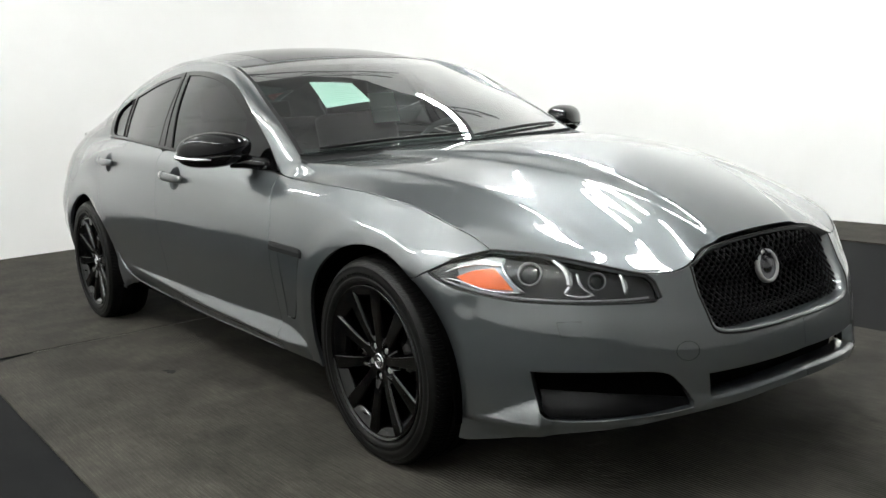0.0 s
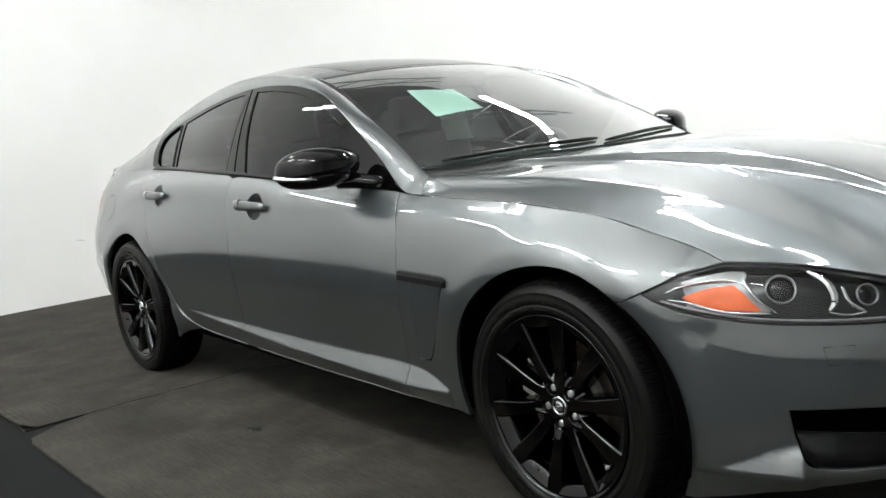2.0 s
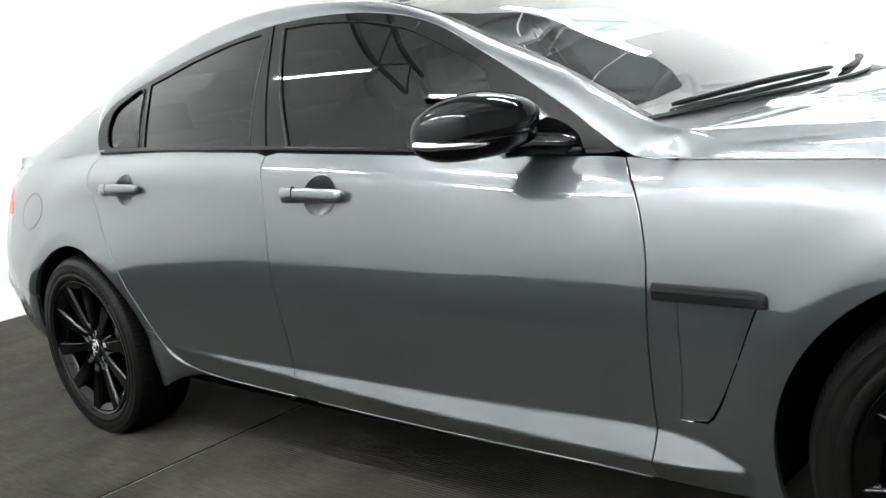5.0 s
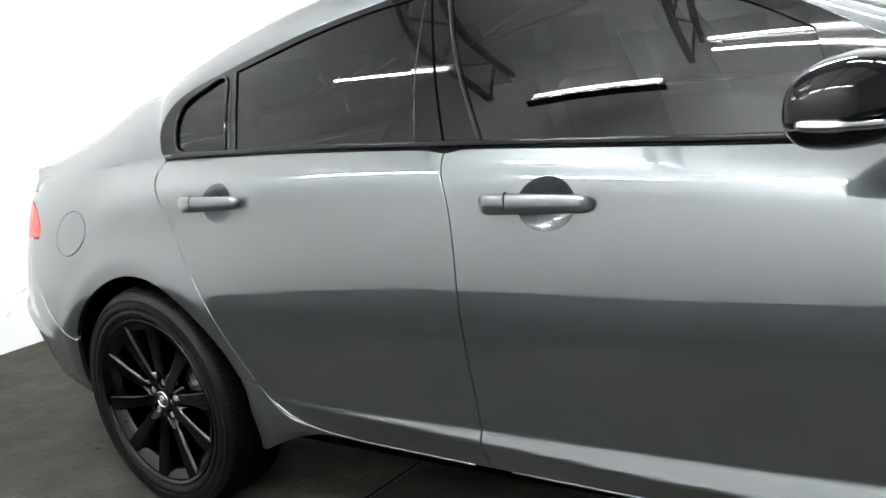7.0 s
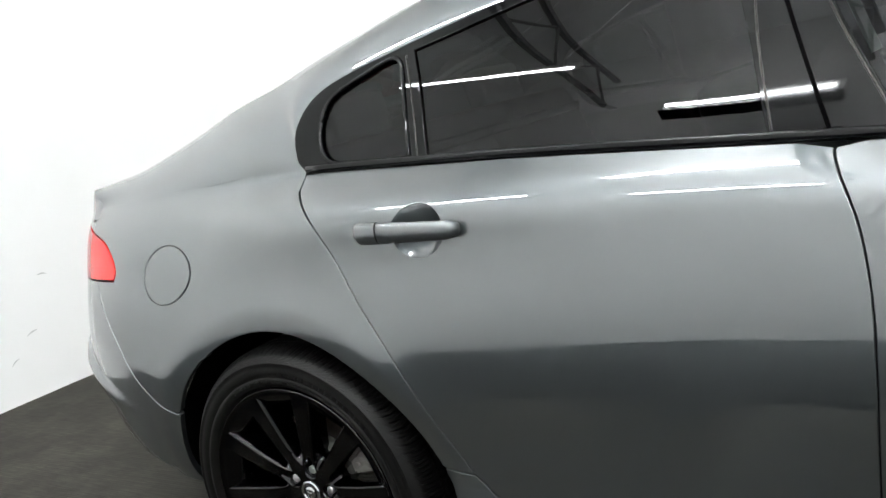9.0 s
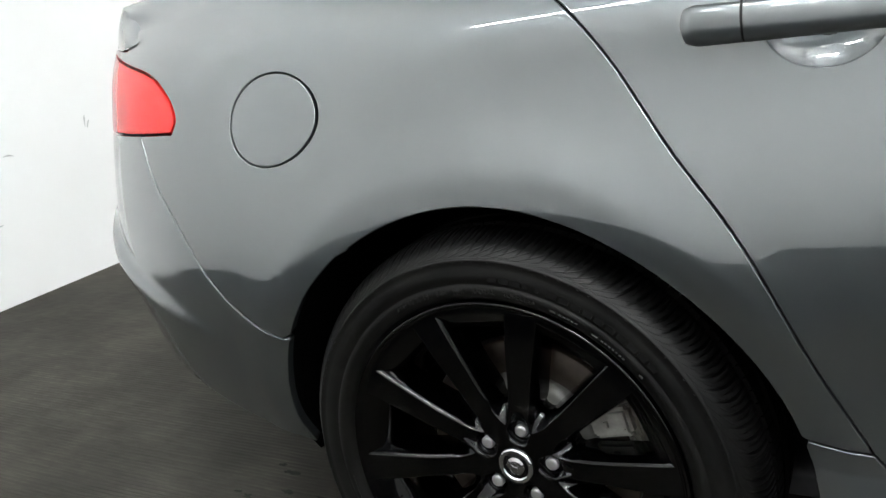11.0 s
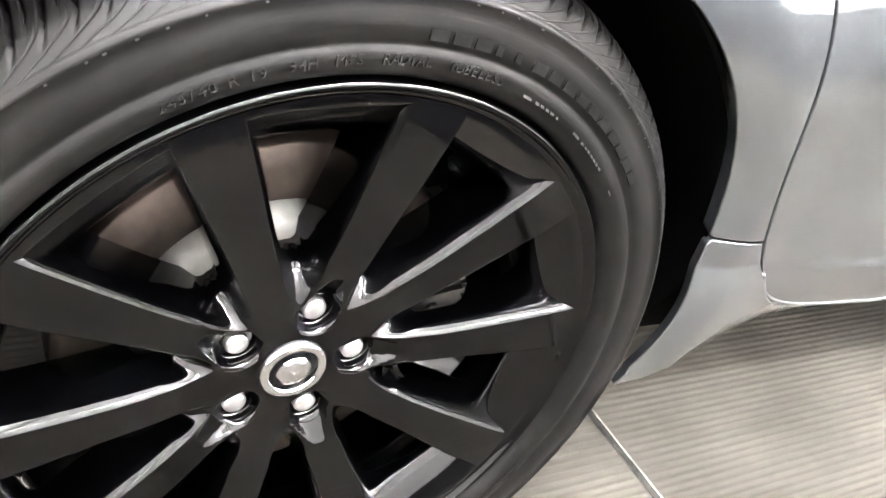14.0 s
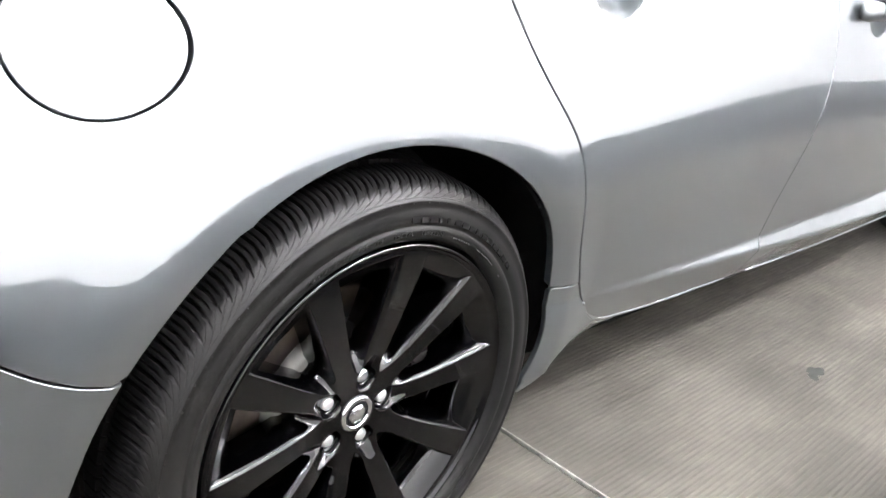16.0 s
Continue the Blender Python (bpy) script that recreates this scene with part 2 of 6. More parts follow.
for k in range(33):
    a = math.pi / 2 + math.pi / 2 * k / 32
    ca, sa = math.cos(a), math.sin(a)
    cx, cy = X_WALL + COVE, Y_WALL - COVE
    rows.append([bm.verts.new((cx + r * ca, cy + r * sa, z)) for r, z in ((COVE, -.05), (COVE, Z_TOP), (COVE + .2, Z_TOP), (COVE + .2, -.05))])
for p, q in zip(rows, rows[1:]):
    for i in range(4):
        f = bm.faces.new((p[i], p[(i + 1) % 4], q[(i + 1) % 4], q[i]))
        f.smooth = i in (0, 2)
bm.faces.new(rows[0]), bm.faces.new(rows[-1][::-1])
for e in bm.edges:
    e.smooth = len(e.link_faces) < 2 or e.link_faces[0].smooth == e.link_faces[1].smooth
bmesh.ops.recalc_face_normals(bm, faces=bm.faces[:])
tagged(mesh_object("wall_corner", bm, WALL), "white curved corner of the booth wall", "wall", kind="structure")
tagged(block("ceiling", X_WALL - .2, X_END + .2, 0.4, Y_WALL + .2, Z_TOP, Z_TOP + .1, CEIL), "grey warehouse ceiling deck", "ceiling", kind="structure")
# Out of view: this half is set pale to bounce light on to the car.
tagged(block("ceiling", X_SIDE - .2, X_END + .2, Y_END - .2, 0.4, Z_TOP, Z_TOP + .1, CEIL_PALE), "ceiling deck over the walkway, set pale to brighten reflections", "ceiling", kind="structure")

TUBE = material("lit_tube", (0.985, 1.0, 0.975), 0.5, emit=165.0)
TRAY = material("white_enamel", (0.75, 0.75, 0.74), 0.4)


def tube_light(x, y, z, length, turn=0.0, spread=.058, upward=False, tubes=2):
    """A hung fixture with two bare tubes below its tray, or lying on top of a dark tray to light the wall."""
    light = new("tube_light")
    light.location = (x, y, z)
    light.rotation_euler = (0, 0, radians(turn))
    tagged(light, "dark fluorescent fixture with two lit tubes on top" if upward else {1: "white enamel fluorescent batten with one lit tube", 2: "white enamel fluorescent fixture with two lit tubes", 3: "white enamel fluorescent fixture with three close lit tubes"}[tubes], "ceiling light", "tube lights")
    h, lift = length / 2, (.045 if upward else 0.0)
    bm = bmesh.new()
    if upward:
        box(bm, -h - .05, h + .05, -.07, .07, -.048, -.030)
    else:
        box(bm, -h - .03, h + .03, -.032, .032, .012, .075)
    bmesh.ops.bevel(bm, geom=bm.edges[:], offset=.008, segments=1, affect="EDGES")
    part("tray", bm, DARK if upward else TRAY, light)
    if upward:
        # White sheet added to stand in for the glow on the wall behind.
        bm = bmesh.new()
        v = [bm.verts.new((x, y, z)) for x in (-h - .02, h + .02) for y, z in ((-.070, -.030), (-.074, -.030), (-.184, .320), (-.180, .320))]
        for f in ((0, 1, 2, 3), (7, 6, 5, 4), (0, 4, 5, 1), (1, 5, 6, 2), (2, 6, 7, 3), (3, 7, 4, 0)):
            bm.faces.new([v[i] for i in f])
        bmesh.ops.recalc_face_normals(bm, faces=bm.faces[:])
        part("reflector", bm, TRAY, light, "white sheet added behind the tubes in place of glow on the wall")
    for s in (-spread, spread, 0.0)[:tubes]:
        bm = bmesh.new()
        bmesh.ops.create_cone(bm, cap_ends=True, segments=12, radius1=.019, radius2=.019, depth=length,
                              matrix=Matrix.Translation((0, s, lift)) @ Matrix.Rotation(radians(90), 4, "Y"))
        part("tube", bm, TUBE, light, "lit fluorescent tube")
        for e in (-h - .012, h + .012):
            bm = bmesh.new()
            box(bm, e - .012, e + .012, s - .022, s + .022, -.032 if upward else -.024, .066 if upward else .014)
            part("lamp_holder", bm, TRAY, light)
    for s in (-h * .7, h * .7):
        bm = bmesh.new()
        box(bm, s - .006, s + .006, -.006, .006, -.030 if upward else .07, Z_TOP - z)
        part("hanger", bm, TRAY, light)
    return light


# The two at y -2.95 are unseen, added to brighten the car's front.
for _x, _y, _z, _l, _a in ((5.1, -2.95, 3.75, 1.4, 0), (3.3, -2.95, 3.75, 1.4, 0), (2.45, 0.85, 3.75, 1.2, 0), (3.85, 1.05, 3.75, 1.2, 0)):
    tube_light(_x, _y, _z, _l, _a)
tube_light(-1.55, -2.05, 3.4, 1.2, -17, 0.0, False, 1)
tube_light(1.5, -3.0, 3.75, 1.3, 0, .12)
tube_light(0.85, 2.27, 3.75, 1.6, 0, .041, False, 3)
# Unseen lamp added above the joists to brighten the ceiling and door tops.
tube_light(-0.5, -1.75, 5.2, 1.4)
tube_light(-0.2, -3.45, 3.55, 1.15, -7, .05, True)

JOIST_TOP = 5.0
JOIST = mottled(material("painted_joist_steel", (0.12, 0.12, 0.122), 0.5), (0.10, 0.10, 0.102), (0.15, 0.15, 0.152), 6)


def joist(x):
    """An open-web steel roof joist across the booth."""
    j = tagged(new("roof_joist"), "light grey open-web steel roof joist", "joist", "roof joists")
    j.location = (x, 0, 0)
    for name, z in (("top_chord", JOIST_TOP - .04), ("bottom_chord", JOIST_TOP - .62)):
        bm = bmesh.new()
        box(bm, -.03, .03, Y_END, Y_WALL, z - .03, z + .03)
        part(name, bm, JOIST, j)
    n = 14
    for k in range(n):
        y0, y1 = Y_END + (Y_WALL - Y_END) * k / n, Y_END + (Y_WALL - Y_END) * (k + 1) / n
        bm = bmesh.new()
        tube(bm, [(0, y0, JOIST_TOP - (.05 if k % 2 else .61)), (0, y1, JOIST_TOP - (.61 if k % 2 else .05))], .018, 6)
        part("web_bar", bm, JOIST, j)




# ---- shapes ----
from mathutils import geometry


def polyline(pts, smooth=True, n=8):
    """Points along a Catmull-Rom curve through pts, or pts themselves."""
    p = [Vector(v) for v in pts]
    if not smooth or len(p) < 3:
        return p
    q = [2 * p[0] - p[1], *p, 2 * p[-1] - p[-2]]
    out = []
    for i in range(1, len(q) - 2):
        a, b, c, d = q[i - 1:i + 3]
        for k in range(n):
            t = k / n
            out.append(0.5 * ((2 * b) + (c - a) * t + (2 * a - 5 * b + 4 * c - d) * t**2 + (3 * b - a - 3 * c + d) * t**3))
    return out + [p[-1]]


def along(pts):
    """A function from 0..1 to places on a polyline, by length."""
    d = [0.0]
    for a, b in zip(pts, pts[1:]):
        d.append(d[-1] + (b - a).length)
    total = d[-1]

    def at(t):
        s = min(max(t, 0.0), 1.0) * total
        i, j = 0, len(d) - 2
        while i < j:
            mid = (i + j) // 2
            if s > d[mid + 1]:
                i = mid + 1
            else:
                j = mid
        k = (s - d[i]) / max(d[i + 1] - d[i], 1e-9)
        return pts[i].lerp(pts[i + 1], k)
    return at


def coons(low, high, left, right):
    """The patch between four curves: low and high run from left to right, left and right from low to high."""
    a, b, c, d = (along(polyline(v, True, 30)) for v in (low, high, left, right))
    p00, p10, p01, p11 = a(0), a(1), b(0), b(1)

    def at(u, v):
        return (a(u) * (1 - v) + b(u) * v + c(v) * (1 - u) + d(v) * u
                - (p00 * ((1 - u) * (1 - v)) + p10 * (u * (1 - v)) + p01 * ((1 - u) * v) + p11 * (u * v)))
    return at


def arc(cx, cz, r, a0, a1, n=24):
    return [(cx + r * math.cos(radians(a0 + (a1 - a0) * i / n)), cz + r * math.sin(radians(a0 + (a1 - a0) * i / n))) for i in range(n + 1)]


def dense(poly, su, sv):
    out = []
    for a, b in zip(poly, poly[1:] + poly[:1]):
        n = max(1, math.ceil(max(abs(b[0] - a[0]) / su, abs(b[1] - a[1]) / sv) - 0.01))
        out += [(a[0] + (b[0] - a[0]) * k / n, a[1] + (b[1] - a[1]) * k / n) for k in range(n)]
    return out


def within(loops, us, vs):
    """Which of the places lie inside the loops, by counting crossings."""
    inside = np.zeros(len(us), bool)
    for loop in loops:
        for (x0, y0), (x1, y1) in zip(loop, loop[1:] + loop[:1]):
            if y0 != y1:
                inside ^= ((y0 > vs) != (y1 > vs)) & (us < (x1 - x0) * (vs - y0) / (y1 - y0) + x0)
    return inside


def triangulated(loops, su, sv):
    """Places and triangles that fill the loops, on an even grid inside."""
    loops = [dense(loop, su, sv) for loop in loops]
    edge = np.array([p for loop in loops for p in loop])
    lo, hi = edge.min(0), edge.max(0)
    gu, gv = np.meshgrid(np.arange(math.floor(lo[0] / su), math.ceil(hi[0] / su) + 1) * su, np.arange(math.floor(lo[1] / sv), math.ceil(hi[1] / sv) + 1) * sv)
    gu, gv = gu.ravel(), gv.ravel()
    keep = within(loops, gu, gv)
    gu, gv = gu[keep], gv[keep]
    far = np.array([(((edge[:, 0] - u) / su) ** 2 + ((edge[:, 1] - v) / sv) ** 2).min() > 0.30 for u, v in zip(gu, gv)], bool) if len(gu) else np.zeros(0, bool)
    pts = [tuple(p) for p in edge] + list(zip(gu[far], gv[far]))
    edges, k = [], 0
    for loop in loops:
        edges += [(k + i, k + (i + 1) % len(loop)) for i in range(len(loop))]
        k += len(loop)
    scale = su / sv
    got = geometry.delaunay_2d_cdt([Vector((u, v * scale)) for u, v in pts], edges, [], 0, 1e-7)
    places = [(p.x, p.y / scale) for p in got[0]]
    tris = [list(f) for f in got[2]]
    cu = np.array([sum(places[i][0] for i in f) / 3 for f in tris])
    cv = np.array([sum(places[i][1] for i in f) / 3 for f in tris])
    ok = within(loops, cu, cv)
    tris = [f if area([places[i] for i in f]) > 0 else f[::-1] for f, good in zip(tris, ok) if good]
    return places, tris


def surface(name, fn, poly, step, mat, parent, holes=(), gap=0.0, depth=0.012, label="", flip=False, mirror=False, offset=0.0, reach=0.0):
    """A panel cut from the sheet fn(u, v) along a polygon, with its edges folded in by depth."""
    poly = [tuple(p) for p in poly]
    if gap:
        poly = inset(poly, gap + (0.0016 if depth > 0.005 else 0.0))
    holes = [[tuple(p) for p in h] for h in holes]
    su, sv = step
    params, faces = triangulated([poly, *holes], su, sv)
    e = reach or min(su, sv) * 0.3
    place, normal = [], []
    for u, v in params:
        p = fn(u, v)
        n = (fn(u + e, v) - fn(u - e, v)).cross(fn(u, v + e) - fn(u, v - e))
        n.normalize()
        if flip:
            n = -n
        place.append(p + n * offset)
        normal.append(n)
    count = {}
    for f in faces:
        for a, b in zip(f, f[1:] + f[:1]):
            count[(a, b)] = count.get((a, b), 0) + 1
    rim = [(a, b) for a, b in count if (b, a) not in count]
    if flip:
        faces = [f[::-1] for f in faces]
        rim = [(b, a) for a, b in rim]
    twin, norms = {}, list(normal)
    if depth:
        ways = {}
        for a, b in rim:
            side_way = (place[b] - place[a]).cross(normal[a])
            if side_way.length > 1e-9:
                side_way.normalize()
            for k in (a, b):
                ways[k] = ways.get(k, Vector((0, 0, 0))) + side_way
        for way in ways.values():
            if way.length > 1e-6:
                way.normalize()
        soft = min(0.0021, depth * 0.4)
        for a, b in rim:
            ids = []
            for k, inner in ((a, False), (b, False), (b, True), (a, True)):
                key = (k, inner)
                if key not in twin:
                    twin[key] = len(place)
                    place.append(place[k] + ways[k] * soft - normal[k] * (depth if inner else soft))
                    norms.append(ways[k].copy())
                ids.append(twin[key])
            faces.append([b, a, ids[0], ids[1]])
            faces.append([ids[1], ids[0], ids[3], ids[2]])
    for s in ((1, -1) if mirror else (1,)):
        me = bpy.data.meshes.new(name)
        pts = [(p.x, p.y * s, p.z) for p in place]
        me.from_pydata(pts, [], faces if s > 0 else [f[::-1] for f in faces])
        me.polygons.foreach_set("use_smooth", [True] * len(me.polygons))
        me.normals_split_custom_set_from_vertices([(n.x, n.y * s, n.z) if n.length > 1e-6 else (0, 0, 1) for n in (v.normalized() for v in norms)])
        me.materials.append(mat)
        ob = new(name, me)
        ob.parent = parent
        if label:
            tagged(ob, label)
        if s > 0:
            first = ob
        else:
            first = (first, ob)
    return first


def lathe(bm, profile, n=96, axis="Y", close=False):
    """Turns a profile of (radius, along the axis) about y."""
    rings = []
    for i in range(n):
        a = 2 * math.pi * i / n
        rings.append([bm.verts.new((r * math.cos(a), y, r * math.sin(a))) for r, y in profile])
    m = len(profile)
    for i in range(n):
        p, q = rings[i], rings[(i + 1) % n]
        for j in range(m if close else m - 1):
            f = bm.faces.new((p[j], p[(j + 1) % m], q[(j + 1) % m], q[j]))
            f.smooth = True
    return rings


def tube(bm, pts, r, n=10, squash=1.0):
    """A round bar along pts; r may be a list."""
    pts = [Vector(p) for p in pts]
    rings = []
    for i, p in enumerate(pts):
        d = (pts[min(i + 1, len(pts) - 1)] - pts[max(i - 1, 0)]).normalized()
        up = Vector((0, 0, 1)) if abs(d.z) < 0.9 else Vector((1, 0, 0))
        a = d.cross(up).normalized()
        b = a.cross(d)
        ri = r[i] if isinstance(r, (list, tuple)) else r
        rings.append([bm.verts.new(p + a * (ri * squash * math.cos(2 * math.pi * k / n)) + b * (ri * math.sin(2 * math.pi * k / n))) for k in range(n)])
    for p, q in zip(rings, rings[1:]):
        for k in range(n):
            f = bm.faces.new((p[k], p[(k + 1) % n], q[(k + 1) % n], q[k]))
            f.smooth = True
    bm.faces.new(rings[0][::-1]), bm.faces.new(rings[-1])
    bmesh.ops.recalc_face_normals(bm, faces=bm.faces[:])


for _x in (-1.9, 0.4, 2.7, 5.0, 7.3):
    joist(_x)


def spline(xs, ys):
    """A natural cubic spline through the given knots."""
    xs, ys = [float(v) for v in xs], [float(v) for v in ys]
    n = len(xs)
    h = [xs[i + 1] - xs[i] for i in range(n - 1)]
    a = np.zeros((n, n)); r = np.zeros(n)
    a[0, 0] = a[-1, -1] = 1
    for i in range(1, n - 1):
        a[i, i - 1], a[i, i], a[i, i + 1] = h[i - 1], 2 * (h[i - 1] + h[i]), h[i]
        r[i] = 6 * ((ys[i + 1] - ys[i]) / h[i] - (ys[i] - ys[i - 1]) / h[i - 1])
    m = np.linalg.solve(a, r).tolist()

    def at(x):
        i = 0
        while i < n - 2 and x > xs[i + 1]:
            i += 1
        u, v = xs[i + 1] - x, x - xs[i]
        if u < 0 or v < 0:  # straight on past the ends
            j = 0 if v < 0 else n - 1
            k = (ys[i + 1] - ys[i]) / h[i] + (-h[i] * (2 * m[i] + m[i + 1]) / 6 if j == 0 else h[i] * (m[i] + 2 * m[i + 1]) / 6)
            return ys[j] + k * (x - xs[j])
        return (m[i] * u**3 + m[i + 1] * v**3) / (6 * h[i]) + (ys[i] / h[i] - m[i] * h[i] / 6) * u + (ys[i + 1] / h[i] - m[i + 1] * h[i] / 6) * v
    return at


STATIONS = (-0.2, 0.2, 0.7, 1.15, 1.7, 2.25, 2.6, 3.02)
LINES = [  # height and half width along the car, from the sill up to the top of the side glass
    ((.30, .27, .25, .24, .23, .22, .22, .20), (.822, .800, .800, .810, .815, .810, .820, .835)),
    ((.36, .36, .345, .335, .33, .325, .32, .30), (.852, .845, .842, .842, .840, .836, .838, .843)),
    ((.46, .47, .465, .455, .45, .445, .43, .40), (.873, .867, .864, .862, .860, .857, .854, .848)),
    ((.62, .682, .692, .676, .655, .646, .632, .58), (.886, .890, .893, .894, .893, .888, .876, .853)),
    ((.84, .88, .885, .880, .848, .815, .795, .72), (.826, .840, .858, .866, .867, .860, .850, .838)),
    ((.955, .965, .962, .945, .909, .874, .858, .785), (.762, .800, .824, .838, .838, .822, .814, .787)),
    ((1.02, 1.018, 1.004, .980, .943, .909, .893, .82), (.700, .715, .775, .804, .802, .778, .774, .753)),
    ((1.13, 1.13, 1.15, 1.155, 1.14, 1.06, 1.0, .91), (.662, .672, .708, .723, .718, .695, .69, .68)),
    ((1.25, 1.25, 1.30, 1.33, 1.33, 1.2, 1.1, 1.0), (.580, .600, .615, .615, .605, .620, .60, .60)),
]
LINE_FNS = [(spline(STATIONS, zs), spline(STATIONS, ys)) for zs, ys in LINES]
PROFILES = {}


CREASE = spline((.45, .66, 1.15, 1.6, 2.1, 2.28, 2.38, 2.47), (.396, .386, .377, .370, .370, .368, .350, .305))
RIDGE = spline((.45, .66, 1.15, 1.6, 2.1, 2.28, 2.47), (.396, .380, .350, .324, .308, .303, .301))


def ledge(x, z):
    """The narrow upward-facing blade along the foot of the doors."""
    if not 0.46 < x < 2.46:
        return 0.0
    top, low = CREASE(x), RIDGE(x)
    h = 0.60 * max(top - low, 0.0)
    out = 0.0
    for d in (-.0035, 0.0, .0035):
        zz = z + d
        if low <= zz < top:
            out += h * (top - zz) / max(top - low, 1e-6)
        elif low - .075 < zz < low:
            out += h * (1 - ((low - zz) / .075) ** 0.8)
    return out / 3


def half_width(x, z):
    key = round(x, 4)
    if key not in PROFILES:
        zs, ys = [f(key) for f, _ in LINE_FNS], [g(key) for _, g in LINE_FNS]
        PROFILES[key] = zs[6], spline(zs, ys), spline(zs[6:], ys[6:])
    waist, body, glass_wall = PROFILES[key]
    return (body(z) if z < waist else glass_wall(z)) + (ledge(x, z) if z < 0.42 else 0.0)


NOSE = spline((.15, .29, .39, .50, .547, .59, .642, .695, .74, .80), (.82, .86, .862, .848, .835, .81, .785, .744, .66, .52))
TAIL = spline((.2, .36, .48, .58, .78, .95, 1.02, 1.1), (.80, .900, .945, .955, .957, .96, .95, .90))
X_NOSE, X_TAIL, ARC, N_NOSE, N_TAIL = 3.02, -0.2, 1.2, 2.15, 2.4


def side(q, z):
    """A point of the body's side sheet: q runs along the car and on round its nose and tail."""
    if X_TAIL <= q <= X_NOSE:
        return Vector((q, -half_width(q, z), z))
    nose = q > X_NOSE
    b = half_width(X_NOSE if nose else X_TAIL, z)
    a = max(NOSE(z) if nose else TAIL(z), 0.05)
    w = ((q - X_NOSE) if nose else (X_TAIL - q)) / ARC * math.pi / 2
    c, s = math.cos(w), math.sin(w)
    e = 2 / (N_NOSE if nose else N_TAIL)
    d = a * math.copysign(abs(s) ** e, s)
    x = X_NOSE if nose else X_TAIL
    turn = (b - half_width(x + (-.02 if nose else .02), z)) / .02
    b += turn * d * math.exp(-max(d, 0) / .12) if d >= 0 else 0.0
    y = -b * math.copysign(abs(c) ** e, c)
    return Vector((X_NOSE + d if nose else X_TAIL - d, y, z))


def side_normal(q, z, e=0.004):
    du, dv = side(q + e, z) - side(q - e, z), side(q, z + e) - side(q, z - e)
    n = du.cross(dv)
    n.normalize()
    return n


# ---- the car ----
car = tagged(new("car"), "grey metallic four-door saloon with black wheels on a mat", "car")
ARCH_F, ARCH_R, R_F, R_R = (2.910, 0.325), (0.012, 0.325), 0.393, 0.393
CUPS = ((0.427, 0.903, 0.062, 0.050), (1.407, 0.863, 0.064, 0.051))


def skin(q, z):
    """The outer skin: the side sheet with flared arch lips and the cups behind the door handles."""
    p = side(q, z)
    push = 0.0
    for (cx, cz), rad in ((ARCH_F, R_F), (ARCH_R, R_R)):
        r = math.hypot(p.x - cx, z - cz) - rad
        if r < 0.12 and z > 0.25:
            t = min(max((0.12 - r) / 0.085, 0.0), 1.0)
            k = min(max((0.052 - r) / 0.052, 0.0), 1.0)
            push += 0.0042 * t * t * (3 - 2 * t) - (0.0080 if cx < 1 else 0.0055) * k ** 1.5
    if push:
        p = p + side_normal(q, z) * push
    return p


def unroll(x, z):
    """The q of the side sheet at a place x along the car."""
    if X_TAIL <= x <= X_NOSE:
        return x
    a, d, n = (NOSE(z), x - X_NOSE, N_NOSE) if x > X_NOSE else (TAIL(z), X_TAIL - x, N_TAIL)
    w = math.asin(min((d / a) ** (n / 2), 1.0)) / (math.pi / 2) * ARC
    return X_NOSE + w if x > X_NOSE else X_TAIL - w


def laid(pts):
    return [(unroll(x, z), z) for x, z in pts]


def at_side(pts):
    return [side(*p) for p in pts]


B_SHUT = [(1.146, .972), (1.150, .95), (1.176, .87), (1.187, .77), (1.184, .66), (1.172, .52), (1.162, .40), (1.156, .30), (1.155, .274)]
C_LOW = [(.465, .431), (.50, .386), (.553, .337), (.636, .305), (.79, .287)]
C_SHUT = [(.075, .988), (.168, .918), (.262, .789), (.346, .677), (.416, .527), (.465, .431)]
F_SHUT = [(2.240, .906), (2.290, .84), (2.315, .75), (2.314, .66), (2.298, .53), (2.286, .42), (2.282, .34), (2.270, .25)]
BOTTOM = [(.79, .287), (1.155, .274), (1.6, .262), (2.1, .254), (2.27, .25)]
BELT = [(.068, 1.020), (.4, 1.012), (.686, 1.004), (1.146, .980), (1.482, .958), (1.758, .938), (2.0, .922), (2.225, .910)]


def flat(pts, smooth=True):
    return [tuple(p) for p in polyline([Vector((a, b, 0)) for a, b in pts], smooth)] if smooth else pts


def uv(pts, smooth=True):
    return [(p[0], p[1]) for p in flat(pts, smooth)]


def belt_between(x0, x1, drop=0.0):
    pts = uv(BELT)
    return [(x, z - drop) for x, z in pts if x0 < x < x1]


STEP = (0.012, 0.0075)
# front door and rear door
front_door = (uv(B_SHUT)[::-1] + belt_between(1.15, 2.22) + uv(F_SHUT) + [p for p in uv(BOTTOM)[::-1] if 1.16 < p[0] < 2.26])
rear_door = (uv(C_SHUT) [::-1] + [(.062, 1.018)] + belt_between(.08, 1.14) + uv(B_SHUT) + [p for p in uv(BOTTOM)[::-1] if .80 < p[0] < 1.15] + uv(C_LOW)[::-1][:-1])
CUP_R, CUP_F = ([(cx + a * math.cos(radians(k)), cz + b * math.sin(radians(k))) for k in range(0, 360, 8)] for cx, cz, a, b in CUPS)
fd = surface("front_door", skin, front_door, STEP, PAINT, car, holes=[CUP_F], gap=.0012, depth=.014, mirror=True)
rd = surface("rear_door", skin, rear_door, STEP, PAINT, car, holes=[CUP_R], gap=.0012, depth=.014, mirror=True)
